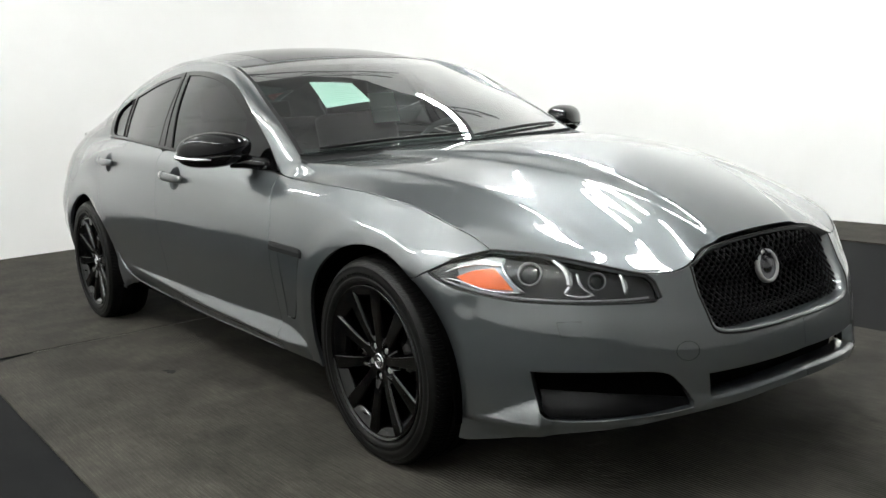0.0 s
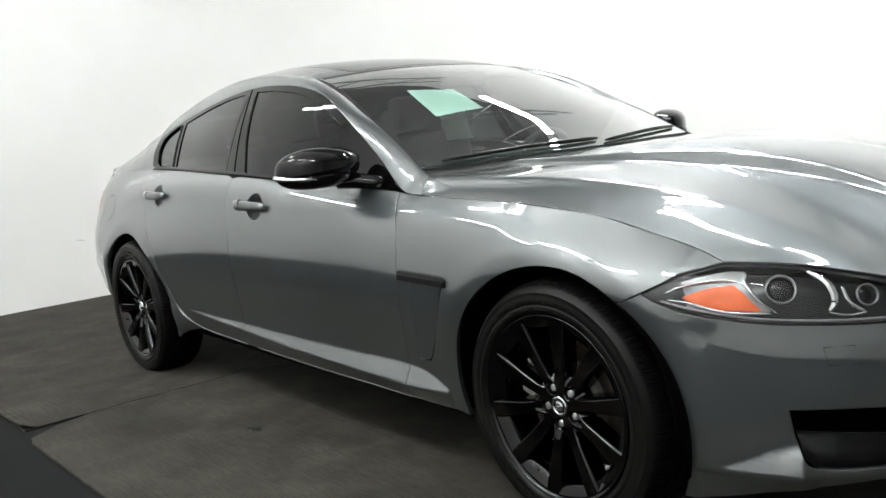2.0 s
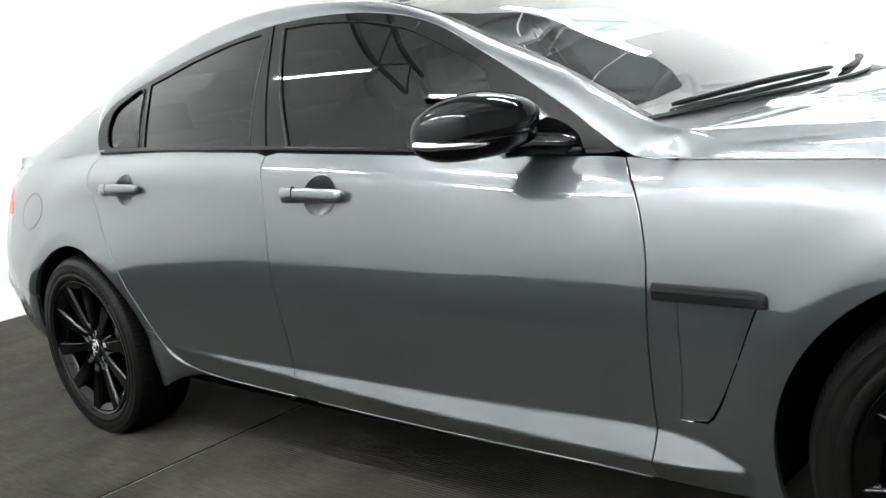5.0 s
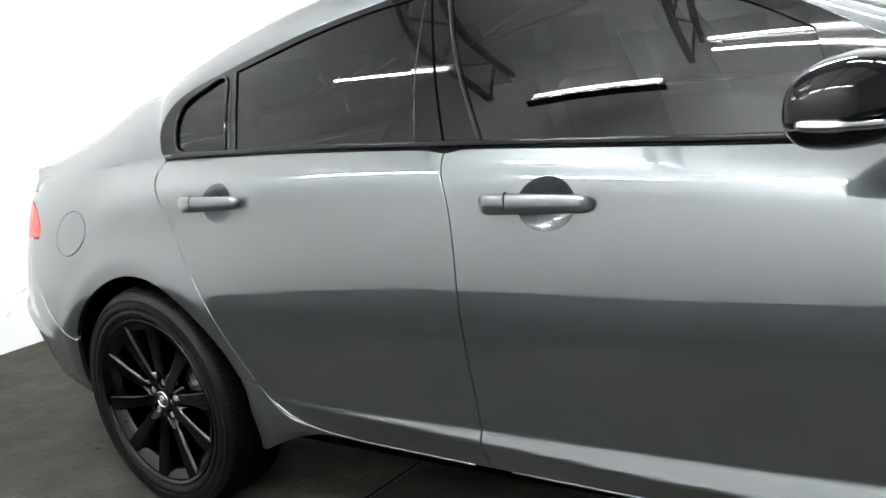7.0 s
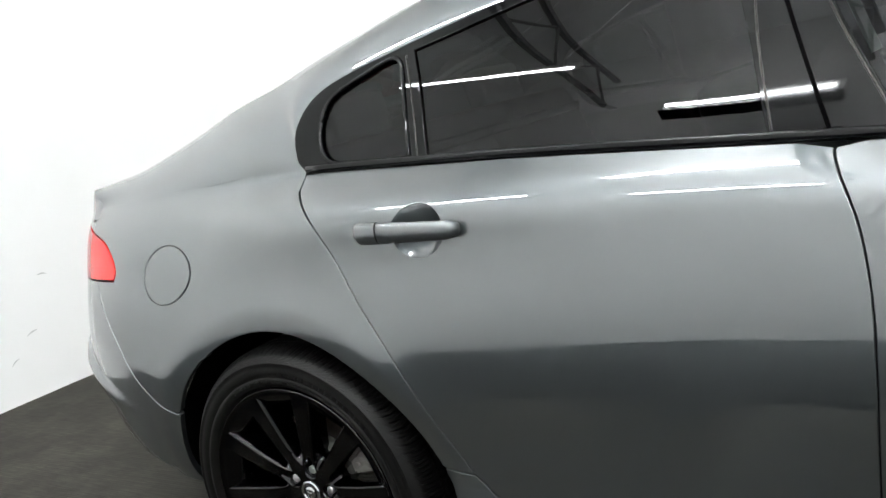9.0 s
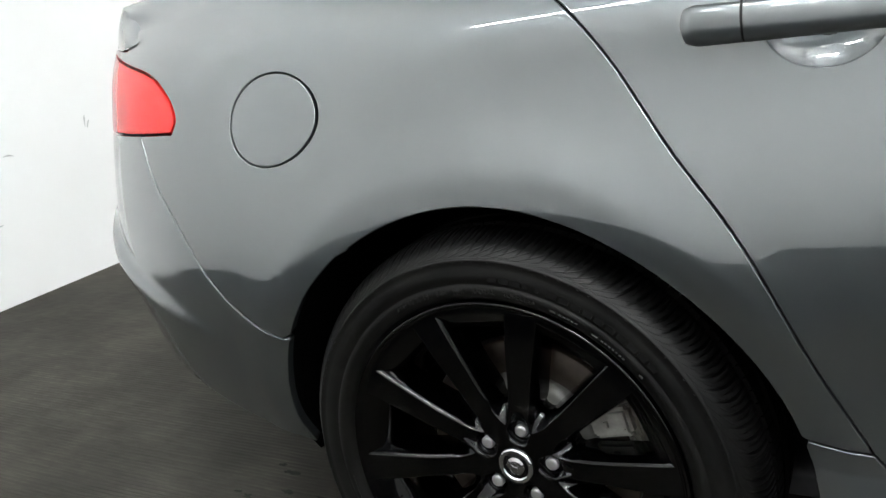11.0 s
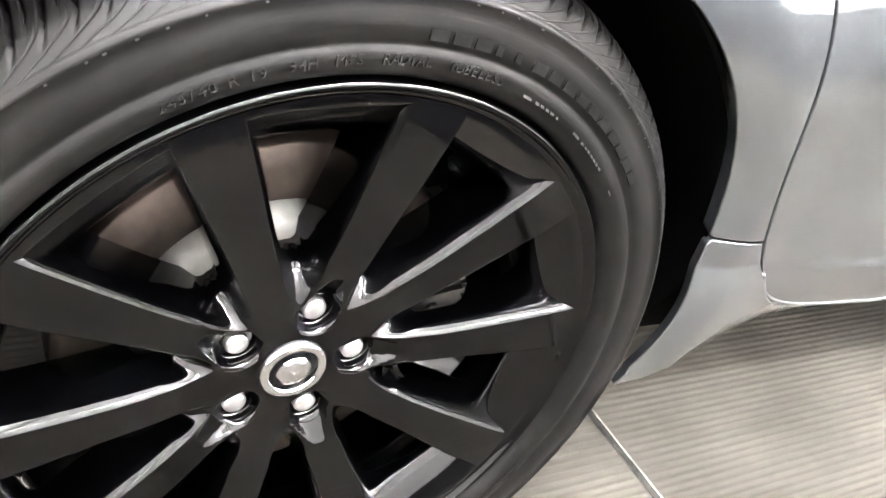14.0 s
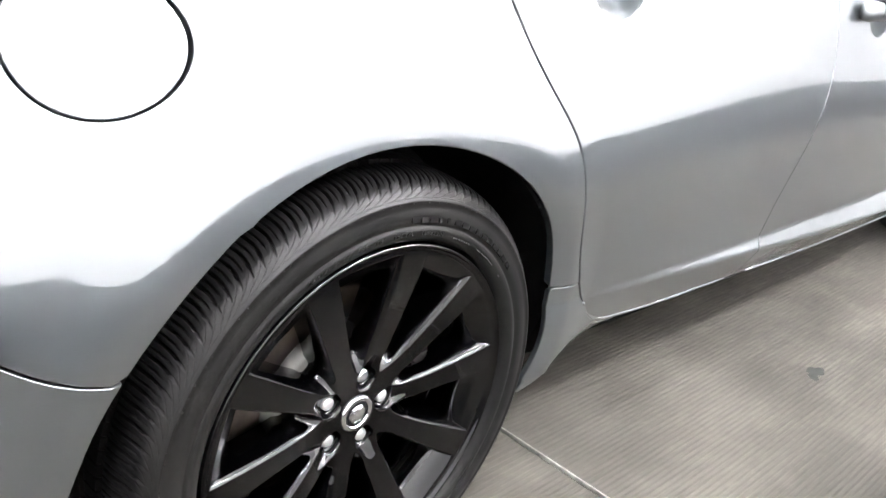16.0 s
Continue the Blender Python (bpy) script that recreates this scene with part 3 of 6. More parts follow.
for (cx, cz, a, b), cup, door in zip(CUPS, (CUP_R, CUP_F), (rd, fd)):
    def dish(q, z):
        d = ((q - cx) / a) ** 2 + ((z - cz) / b) ** 2
        return side(q, z) - side_normal(q, z) * (0.024 * max(0.0, 1 - d) ** 0.8)
    pair = surface("handle_cup", dish, cup, (.007, .007), PAINT, car, depth=.0, mirror=True)
    pair[0].parent, pair[1].parent = door[0], door[1]
# the rolled lower edges of the doors
for _line, _door in (([p for p in uv(C_LOW) if p[0] > .50] + [p for p in uv(BOTTOM) if .80 < p[0] < 1.15], rd), ([p for p in uv(BOTTOM) if 1.165 < p[0] < 2.26], fd)):
    for _s, _d in ((1, _door[0]), (-1, _door[1])):
        bm = bmesh.new()
        pts = [side(a, b + .0015) + side_normal(a, b + .0015) * .0002 for a, b in _line]
        tube(bm, [(p.x, p.y * _s, p.z) for p in pts], .0026, 8)
        part("door_edge", bm, PAINT, _d, "rolled lower edge of the door")
# sill
sill = ([(.394, .437)] + uv(C_LOW) + uv(BOTTOM)[1:] + [(2.49, .243), (2.498, .208)] + [(2.0, .216), (1.2, .226), (.84, .236)] + uv([(.74, .250), (.62, .276), (.53, .268), (.46, .246), (.402, .220)]) + laid(arc(*ARCH_R, R_R, -14, 15, 10)))


def sill_skin(q, z):
    """The sill turns in sharply below the foot of the doors."""
    p = skin(q, z)
    near = min(max((.64 - q) / .20, 0.0), 1.0)
    near = near * near * (3 - 2 * near)  # it stays full where it meets the wheel arch
    p.y += 1.25 * (1 - near) * max(0.0, .292 - .022 * max(q - .6, 0) - z)
    p.y -= .045 * near * min(max((.40 - z) / .15, 0.0), 1.1)
    return p


surface("sill", sill_skin, sill, STEP, PAINT, car, gap=.0015, depth=.010, mirror=True)
# front wing with its vent duct
HOOD_LINE = [(2.352, .896), (2.55, .886), (2.72, .875), (2.88, .857), (3.05, .832), (3.25, .794), (3.36, .764), (3.413, .735)]
WING_FRONT = [(3.413, .735), (3.292, .711), (3.192, .668), (3.140, .645)]
DUCT = uv([(2.374, .650), (2.366, .56), (2.352, .46), (2.338, .395)]) + [(2.365, .393), (2.395, .397)] + uv([(2.41, .41), (2.44, .46), (2.48, .54), (2.528, .650)])
wing = (uv(F_SHUT)[::-1] + uv(HOOD_LINE) + WING_FRONT[1:] + laid(arc(*ARCH_F, R_F, 54.2, 193, 36)) + [(2.49, .243)])
surface("front_wing", skin, wing, STEP, PAINT, car, holes=[DUCT], gap=.0011, depth=.016, mirror=True)


def duct(q, z):
    left = 2.338 + (z - .395) * 0.15
    t = min(max((q - left) / 0.17, 0), 1)
    return side(q, z) - side_normal(q, z) * (0.0025 + 0.0200 * t ** 1.2)


surface("vent_duct", duct, DUCT, (.02, .02), PAINT, car, depth=.0, mirror=True, label="recessed grey vent panel in the wing")
for _s in (1, -1):
    bm = bmesh.new()
    pts = [side(a, b) - side_normal(a, b) * .0015 for a, b in [(2.366, .395), (2.395, .397)] + uv([(2.41, .41), (2.44, .46), (2.48, .54), (2.528, .650)])]
    tube(bm, [(p.x, p.y * _s, p.z) for p in pts], [.0012] + [.0030] * (len(pts) - 1), 6)
    part("duct_gap", bm, DARK, car, "dark gap along the edge of the vent panel")
# rear quarter
TAIL_EDGE = [(-.85, .957), (-.66, .936), (-.53, .915), (-.467, .880), (-.443, .846), (-.452, .822)]
SEAM_R = [(-.548, .818), (-.507, .758), (-.433, .679), (-.379, .598), (-.333, .547), (-.282, .514)]
SHOULDER = laid([(.062, 1.022), (.03, 1.049), (-.10, 1.034), (-.30, 1.020), (-.55, 1.004), (-.80, .989)])
FUEL = [(-.275 + .058 * math.cos(radians(a)), .8375 + .067 * math.sin(radians(a))) for a in range(0, 360, 8)]
quarter = (uv(C_SHUT) + [(.394, .437)] + laid(arc(*ARCH_R, R_R, 17, 150, 36)) + uv(SEAM_R)[::-1] + uv(TAIL_EDGE)[::-1] + [(SHOULDER[-1][0], .957), (SHOULDER[-1][0], .983)] + uv(SHOULDER)[::-1][1:])
surface("quarter_panel", skin, quarter, STEP, PAINT, car, holes=[FUEL], gap=.0011, depth=.016, mirror=True)
surface("fuel_flap", skin, FUEL, (.02, .02), PAINT, car, gap=.003, depth=.012, label="round painted fuel flap")
# tail lamp and rear bumper
TAIL_LAMP = uv(TAIL_EDGE) + [(-.548, .818), (-.85, .806), (-1.12, .80), (-1.12, .957)]
surface("tail_light", skin, TAIL_LAMP, (.02, .02), RED_LENS, car, gap=.003, depth=.03, mirror=True, label="red tail light lens wrapping the rear corner")


def rear_skin(q, z):
    p = skin(q, z)
    t = 0.0
    for k in (-.008, -.004, 0, .004, .008):
        d = z + k - (.495 + .30 * max(0, -.40 - q))
        t += .2 * (max(0, 1 - d / .026) if d > 0 else max(0, 1 + d / .16) ** 2) * min(max((-.37 - q) / .34, 0), 1)
    return p + side_normal(q, z) * (0.023 * t)


bumper_r = (uv(SEAM_R) + laid(arc(*ARCH_R, R_R, 151, 184, 10)) + [(-.335, .313), (-.405, .331), (-.508, .354), (-.62, .376), (-1.0, .39), (-1.4, .39), (-1.4, .80), (-.85, .806)])
surface("rear_bumper", rear_skin, bumper_r, STEP, PAINT, car, gap=.0011, depth=.016, mirror=True)
surface("boot_back", skin, [(-.80, .975), (-.85, .960), (-1.115, .960), (-1.115, .80), (-1.4, .80), (-1.4, .99)], (.03, .03), PAINT, car, gap=.001, depth=.01, mirror=True)

# ---- roof, pillars, screens, bonnet ----
RAIL_LOW = laid([(-.80, .985), (-.55, 1.0), (-.30, 1.016), (-.10, 1.03), (.03, 1.045), (.03, 1.12), (.10, 1.19), (.316, 1.242), (.585, 1.288), (.833, 1.316), (1.04, 1.330), (1.27, 1.322), (1.48, 1.296), (1.677, 1.244), (1.863, 1.148), (2.077, 1.018), (2.240, .914), (2.350, .898)])
RAIL_TOP = [(-.86, -.58, 1.035), (-.66, -.565, 1.066), (-.45, -.545, 1.125), (-.28, -.535, 1.180), (-.14, -.525, 1.214), (-.02, -.52, 1.250), (.12, -.515, 1.288), (.33, -.52, 1.334), (.58, -.525, 1.370), (.82, -.53, 1.386), (1.03, -.53, 1.382), (1.23, -.535, 1.362), (1.43, -.545, 1.326), (1.64, -.575, 1.257), (1.83, -.618, 1.176), (2.05, -.662, 1.080), (2.250, -.70, .972), (2.340, -.742, .945)]
LOW_UV = [Vector((q, z, 0)) for q, z in RAIL_LOW]
_low, _top = at_side(RAIL_LOW), [Vector(p) for p in RAIL_TOP]


def by_index(pts, t):
    i = min(max(int(math.floor(t)), 0), len(pts) - 2)
    k = t - i
    a, b, c, d = (pts[min(max(j, 0), len(pts) - 1)] for j in (i - 1, i, i + 1, i + 2))
    return 0.5 * ((2 * b) + (c - a) * k + (2 * a - 5 * b + 4 * c - d) * k**2 + (3 * b - a - 3 * c + d) * k**3)


def rail(u, v):
    a, b = by_index(_low, u), by_index(_top, u)
    out = Vector((0, -(b - a).z, (b - a).y))
    arch = a.lerp(b, v) + out * (0.42 * v * (1 - v))
    k = max(min(max((4.6 - u) / 1.0, 0), 1), min(max((u - 14.9) / 1.0, 0), 1))
    if k <= 0:
        return arch
    q, z = by_index(LOW_UV, u)[:2]
    up = side(q, z + .01) - side(q, z - .01)
    up.normalize()
    m0, m1 = up * ((b - a).length * 0.9), (b - a) - out * 0.42
    s = a * (2 * v**3 - 3 * v**2 + 1) + m0 * (v**3 - 2 * v**2 + v) + b * (3 * v**2 - 2 * v**3) + m1 * (v**3 - v**2)
    return arch.lerp(s, k * k * (3 - 2 * k))


CORNER_TOP = [rail(.2, 0) + Vector((0, .002, -.002)), rail(.08, .5) + Vector((0, .0015, -.0015)), rail(0, 1), Vector((-.903, -.496, 1.037)), Vector((-.947, -.413, 1.041))]
CORNER_LOW = [skin(q, z) + side_normal(q, z) * .002 for q, z in ((SHOULDER[-1][0] + .05, .966), (SHOULDER[-1][0] - .03, .957), (-.92, .9555), (-1.0, .9555), (-1.10, .9555))]


def boot_corner(u, v):
    a, b = by_index(CORNER_LOW, 4 * u), by_index(CORNER_TOP, 4 * u)
    return a.lerp(b, v) + Vector((-.6, -.75, .2)) * (.018 * v * (1 - v) * min(1, 3 * u))


surface("boot_corner", boot_corner, [(0, 0), (1, 0), (1, 1), (0, 1)], (.06, .12), PAINT, car, depth=.0, flip=True, mirror=True)
surface("roof_rail", rail, [(0, 0), (17, 0), (17, 1), (0, 1)], (.125, .125), PAINT, car, depth=.02, mirror=True, gap=.0)


def flip_y(pts):
    return [(x, -y, z) for x, y, z in pts]


def sheet(side_pts, rear, front):
    """A patch across the car: its near edge from the rear to the front, its rear and front edges from the near side to the middle."""
    full = lambda e: list(e) + flip_y(e)[::-1][1:]
    return coons(side_pts, flip_y(side_pts), full(rear), full(front))


def rail_pts(i, j):
    return [tuple(by_index(_top, i + (j - i) * k / 12)) for k in range(13)]


SQUARE = [(0, 0), (1, 0), (1, 1), (0, 1)]
roof_near = rail_pts(5.0, 12.0)
roof_rear = [roof_near[0], (-.05, -.3, 1.288), (-.07, 0, 1.298)]
roof_front = [roof_near[-1], (1.50, -.30, 1.346), (1.53, 0, 1.352)]
roof_fn0 = sheet(roof_near, roof_rear, roof_front)


def roof_fn(u, v):
    return roof_fn0(u, v) + Vector((0, 0, .014 * 4 * v * (1 - v) * (math.sin(math.pi * min(max(u, 0), 1)))))


SUNROOF = [(.60, .14), (.985, .14), (.985, .86), (.60, .86)]
surface("roof", roof_fn, SQUARE, (.06, .06), PAINT, car, holes=[SUNROOF], depth=.01)
surface("sunroof", roof_fn, SUNROOF, (.06, .06), GLOSS_BLACK, car, gap=.004, depth=.01, label="black glass sunroof panel")
screen_near = rail_pts(12.0, 16.0)
screen_low = [screen_near[-1], (2.36, -.35, .977), (2.40, 0, .975)]
screen_fn = sheet(screen_near, roof_front, screen_low)


def screen(u, v):
    return screen_fn(u, v) + Vector((.024, 0, .024)) * (4 * v * (1 - v) * math.sin(math.pi * min(max(u, 0), 1)))


surface("windscreen", screen, SQUARE, (.06, .06), SCREEN_GLASS, car, gap=.004, depth=.004, label="windscreen glass with a green tint")
back_near = rail_pts(2.0, 5.0)
back_low = [back_near[0], (-.52, -.3, 1.115), (-.55, 0, 1.12)]
surface("rear_window", sheet(back_near, back_low, roof_rear), SQUARE, (.08, .08), SIDE_GLASS, car, gap=.004, depth=.006, label="dark tinted rear window")
boot_near = rail_pts(0.0, 2.0)
boot_rear = [boot_near[0], (-.99, -.3, 1.048), (-1.02, 0, 1.052)]
surface("boot_lid", sheet(boot_near, boot_rear, back_low), SQUARE, (.08, .08), PAINT, car, depth=.02)

BONNET_FRONT = [(3.413, .735), (3.571, .722), (3.69, .695), (3.80, .664), (3.88, .660), (3.935, .673), (4.00, .703), (4.10, .716), (4.22, .72)]
bonnet_near = [tuple(p) for p in at_side(HOOD_LINE)]
bonnet_front = [tuple(p) for p in at_side(BONNET_FRONT)]
cowl = [bonnet_near[0], (2.345, -.70, .905), (2.395, -.35, .918), (2.43, 0, .922)]
bonnet0 = sheet(bonnet_near, cowl, bonnet_front)


def bonnet(u, v):
    """The bonnet, with its raised middle that narrows towards the grille."""
    p = bonnet0(u, v)
    b, h, a = abs(bonnet0(u, 0.0).y), abs(p.y), min(max(u, 0), 1)
    w = 0.45 - 0.24 * a
    t = min(max((w - h) / 0.042, 0), 1)
    lift = 0.019 * (t * t * (3 - 2 * t)) * math.sin(math.pi * (0.13 + 0.77 * a)) ** 0.7
    arch = math.sin(math.pi / 2 * (a / .56) ** 1.12) if a < .56 else 1 - ((a - .56) / .44) ** 2.5
    crown = 0.073 * max(0, 1 - (h / max(b, 0.3)) ** 2) * arch
    wide = 0.065 + 0.17 * a
    flank = 0.038 * (1 - a) * (1 + .7 * a) * sum(min(max((b - h + d) / wide, 0), 1) ** 2.4 for d in (-.008, -.003, .003, .008)) / 4
    return p + Vector((0, 0, lift + crown + flank))


surface("bonnet", bonnet, SQUARE, (.012, .004), PAINT, car, gap=.0008, depth=.016, reach=.006)

# ---- nose ----
LAMP_LOW = [(3.192, .668), (3.235, .645), (3.30, .624), (3.44, .603), (3.59, .594), (3.72, .590), (3.808, .589)]
LAMP_IN = [(3.808, .589), (3.832, .600), (3.828, .640), (3.812, .660)]
LAMP = uv(LAMP_LOW) + LAMP_IN[1:] + [p for p in uv(BONNET_FRONT)[::-1] if 3.413 < p[0] < 3.80] + WING_FRONT[:3]
GRILLE = uv([(3.936, .672), (3.930, .598), (3.932, .53), (3.952, .495), (4.02, .484), (4.12, .484), (4.22, .485)])
SIDE_INTAKE = uv([(3.458, .411), (3.62, .413), (3.785, .406), (3.835, .37), (3.868, .318)]) + uv([(3.866, .300), (3.75, .284), (3.60, .273), (3.52, .274), (3.485, .295), (3.465, .345)])
bumper_f = ([(3.140, .645), (3.192, .668)] + uv(LAMP_LOW)[1:] + LAMP_IN[1:] + [p for p in uv(BONNET_FRONT) if 3.815 < p[0] < 3.930]
            + GRILLE[:-1] + [(4.2217, .485), (4.2217, .395), (3.915, .385), (3.915, .325), (4.2217, .345), (4.2217, .312)] + uv([(4.10, .308), (3.90, .285), (3.68, .253), (3.48, .222), (3.265, .178)]) + laid(arc(*ARCH_F, R_F, -22, 54.2, 24)))


def nose(q, z):
    p = skin(q, z)
    lip = math.exp(-((z - (.30 - .05 * max(0, 3.55 - q))) / .03) ** 2) * min(max((q - 3.25) / .3, 0), 1)
    fin = 0.0
    top = .27 + .365 * (q - 3.295) if q < 3.48 else max(.338 - 1.5 * (q - 3.48), .282)
    if 3.29 < q < 3.95:
        high = .48 * max(top - .262, 0)
        rise = top - z
        rise = 0 if rise < 0 else (rise * rise / .032 if rise < .016 else rise - .008)
        fin = min(.48 * rise, high) if z > .262 else min(.48 * max(top - .270, 0), high) * max(0, 1 - ((.262 - z) / .05) ** 1.3)
        fin *= min(1, (3.95 - q) / .2)
    return p + side_normal(q, z) * (0.008 * lip + fin)


surface("front_bumper", nose, bumper_f, (.016, .009), PAINT, car, holes=[SIDE_INTAKE], gap=.0016, depth=.03, mirror=True)


# ---- wheels ----
SLOTS = 120


def sidewall(m):
    """A paler wall colour in place of its sheen, fine turned rings, and the wavy cuts that run over its shoulder."""
    at, xyz = node(m, "ShaderNodeTexCoord"), node(m, "ShaderNodeSeparateXYZ")
    join(m, at, "Object", xyz, 0)

    def sums(kind, a, b=0.0):
        n = node(m, "ShaderNodeMath")
        n.operation = kind
        for i, v in enumerate((a, b)):
            if isinstance(v, (int, float)):
                n.inputs[i].default_value = v
            else:
                m.node_tree.links.new(v, n.inputs[i])
        return n.outputs[0]

    def between(v, lo, hi, out_lo=0.0, out_hi=1.0):
        n = node(m, "ShaderNodeMapRange")
        n.interpolation_type = "SMOOTHSTEP"
        m.node_tree.links.new(v, n.inputs["Value"])
        for key, x in (("From Min", lo), ("From Max", hi), ("To Min", out_lo), ("To Max", out_hi)):
            n.inputs[key].default_value = x
        return n.outputs["Result"]

    def between_flat(v, lo, hi):
        n = node(m, "ShaderNodeMapRange")
        m.node_tree.links.new(v, n.inputs["Value"])
        n.inputs["From Min"].default_value, n.inputs["From Max"].default_value = lo, hi
        return n.outputs["Result"]
    x, z = xyz.outputs["X"], xyz.outputs["Z"]
    radius = sums("SQRT", sums("ADD", sums("MULTIPLY", x, x), sums("MULTIPLY", z, z)))
    angle = sums("ARCTAN2", z, x)
    wob = node(m, "ShaderNodeTexNoise", Scale=38.0, Detail=2.0)
    join(m, at, "Object", wob, "Vector")
    sweep = sums("MULTIPLY", sums("POWER", between_flat(radius, .3300, .3136), 1.7), -0.13)
    phase = sums("ADD", sums("MULTIPLY", sums("ADD", angle, sweep), float(SLOTS)), sums("MULTIPLY", wob.outputs[0], 3.0))
    cuts = between(sums("SINE", phase), -1.0, -0.72)
    shoulder = sums("MULTIPLY", between(radius, .3134, .3150), between(radius, .3300, .3260))
    rings = sums("MULTIPLY", sums("SINE", sums("MULTIPLY", radius, 2400.0)), 0.006)
    height = sums("ADD", sums("MULTIPLY", shoulder, cuts), rings)
    rel = node(m, "ShaderNodeBump", Strength=0.38, Distance=0.0018)
    m.node_tree.links.new(height, rel.inputs["Height"])
    m.node_tree.links.new(rel.outputs[0], bsdf(m).inputs["Normal"])
    # The wall's sheen is put into the colour: patchy and paler than the tread.
    sheen_noise = node(m, "ShaderNodeTexNoise", Scale=9.0, Detail=6.0, Roughness=0.7)
    join(m, at, "Object", sheen_noise, "Vector")
    mix = node(m, "ShaderNodeMix")
    mix.data_type = "RGBA"
    base = bsdf(m).inputs["Base Color"].links[0].from_socket
    m.node_tree.links.new(sums("MULTIPLY", between(radius, .3275, .3225), between(sheen_noise.outputs[0], .38, .68, .08, 1.0)), mix.inputs[0])
    m.node_tree.links.new(base, mix.inputs[6])
    mix.inputs[7].default_value = (0.0062, 0.0059, 0.0053, 1)
    m.node_tree.links.new(mix.outputs[2], bsdf(m).inputs["Base Color"])
    # the tread is worn rough, the wall has kept its sheen
    sheen = bsdf(m).inputs["Roughness"].links[0].from_socket
    m.node_tree.links.new(sums("ADD", sheen, between(radius, .3200, .3300, 0.0, 0.32)), bsdf(m).inputs["Roughness"])
    m.node_tree.links.new(between(radius, .3200, .3310, 0.15, 0.05), bsdf(m).inputs["Specular IOR Level"])


sidewall(RUBBER)


def letters(text, size, r, a0, a1, y, depth=0.0007):
    """Raised characters set along an arc, as one bmesh."""
    out = bmesh.new()
    n = len(text)
    for i, ch in enumerate(text):
        if ch == " ":
            continue
        cu = bpy.data.curves.new("type", "FONT")
        cu.body, cu.size, cu.extrude, cu.align_x, cu.resolution_u = ch, size, depth, "CENTER", 2
        ob = bpy.data.objects.new("type", cu)
        me = bpy.data.meshes.new_from_object(ob)
        a = radians(a0 + (a1 - a0) * i / (n - 1))
        m = Matrix.Rotation(-(a - math.pi / 2), 4, "Y") @ Matrix.Translation((0, y, r)) @ Matrix.Rotation(radians(90), 4, "X")
        me.transform(m)
        out.from_mesh(me)
        bpy.data.objects.remove(ob)
        bpy.data.curves.remove(cu)
        bpy.data.meshes.remove(me)
    return out


def ring_blocks(spans, r0, r1, y, depth=0.001):
    """Raised blocks along an arc, each a span of degrees."""
    bm = bmesh.new()
    for a0, a1 in spans:
        v = []
        for yy in (y, y - depth):
            for a in (a0, (a0 + a1) / 2, a1):
                for r in (r0, r1):
                    v.append(bm.verts.new((r * math.cos(radians(a)), yy + (0.004 if r == r1 else 0), r * math.sin(radians(a)))))
        for i in (0, 2):
            bm.faces.new((v[6 + i], v[7 + i], v[9 + i], v[8 + i]))
            bm.faces.new((v[i], v[i + 2], v[8 + i], v[6 + i])), bm.faces.new((v[i + 1], v[7 + i], v[9 + i], v[i + 3]))
        bm.faces.new((v[0], v[6], v[7], v[1])), bm.faces.new((v[4], v[5], v[11], v[10]))
    bmesh.ops.recalc_face_normals(bm, faces=bm.faces[:])
    return bm


def tyre_mesh():
    """The tyre: bead, wall, a raised guard ring, a shoulder cut by curved slots, and a ribbed tread."""
    bm = bmesh.new()
    prof = [(.2520, .170), (.2515, -.004), (.2540, -.0145), (.2585, -.0220), (.2640, -.0262), (.2700, -.0280), (.2762, -.0288), (.2778, -.0266), (.2805, -.0262), (.2832, -.0280), (.2920, -.0284), (.3000, -.0277), (.3078, -.0254), (.3094, -.0266), (.3120, -.0262), (.3136, -.0228),
            (.3176, -.0194), (.3216, -.0154), (.3264, -.0104), (.3302, -.0046), (.3332, .0020), (.3356, .0100), (.3375, .0190), (.3382, .0290), (.3386, .0400), (.3320, .0420), (.3320, .0500), (.3392, .0520), (.3394, .0800), (.3325, .0820), (.3325, .0900), (.3394, .0920),
            (.3390, .1200), (.3320, .1220), (.3320, .1290), (.3384, .1310), (.3360, .1650), (.3250, .1880), (.2950, .1990), (.2600, .1900)]
    first, last = 15, 24
    per = 12
    n = SLOTS * per
    rings = []
    for i in range(n):
        ring = []
        for j, (r, y) in enumerate(prof):
            turn = 0.0
            if first <= j <= last:
                t = (j - first) / (last - first)
                turn = radians(3.5) * max(0.0, 1 - t / .7) ** 1.6
                k = i % per
                depth = min(1.0, max(0.0, (t - .26) / .20))
                if k in (0, 1):
                    r -= .0070 * depth
                elif k == 7 and t > .42:
                    r -= .0034 * min(1.0, (t - .42) / .2)
            elif 27 <= j <= 28 and i % per == 4:
                r -= 0.005
            elif 34 <= j <= 36 and i % per == 5:
                r -= 0.005
            a = 2 * math.pi * i / n + turn
            ring.append(bm.verts.new((r * math.cos(a), y, r * math.sin(a))))
        rings.append(ring)
    for i in range(n):
        p, q = rings[i], rings[(i + 1) % n]
        groove = i % per in (0, 1, 6, 7, 11)
        for j in range(len(prof) - 1):
            f = bm.faces.new((p[j], q[j], q[j + 1], p[j + 1]))
            f.smooth = j < 24 and not (groove and j > 18)
    bmesh.ops.recalc_face_normals(bm, faces=bm.faces[:])
    return bm


FACE = spline((.010, .048, .070, .100, .140, .180, .205, .222, .242), (.0060, .0058, .0034, -.0022, -.0077, -.0122, -.0145, -.0158, -.0166))
HALF, TIP = radians(18), .2385
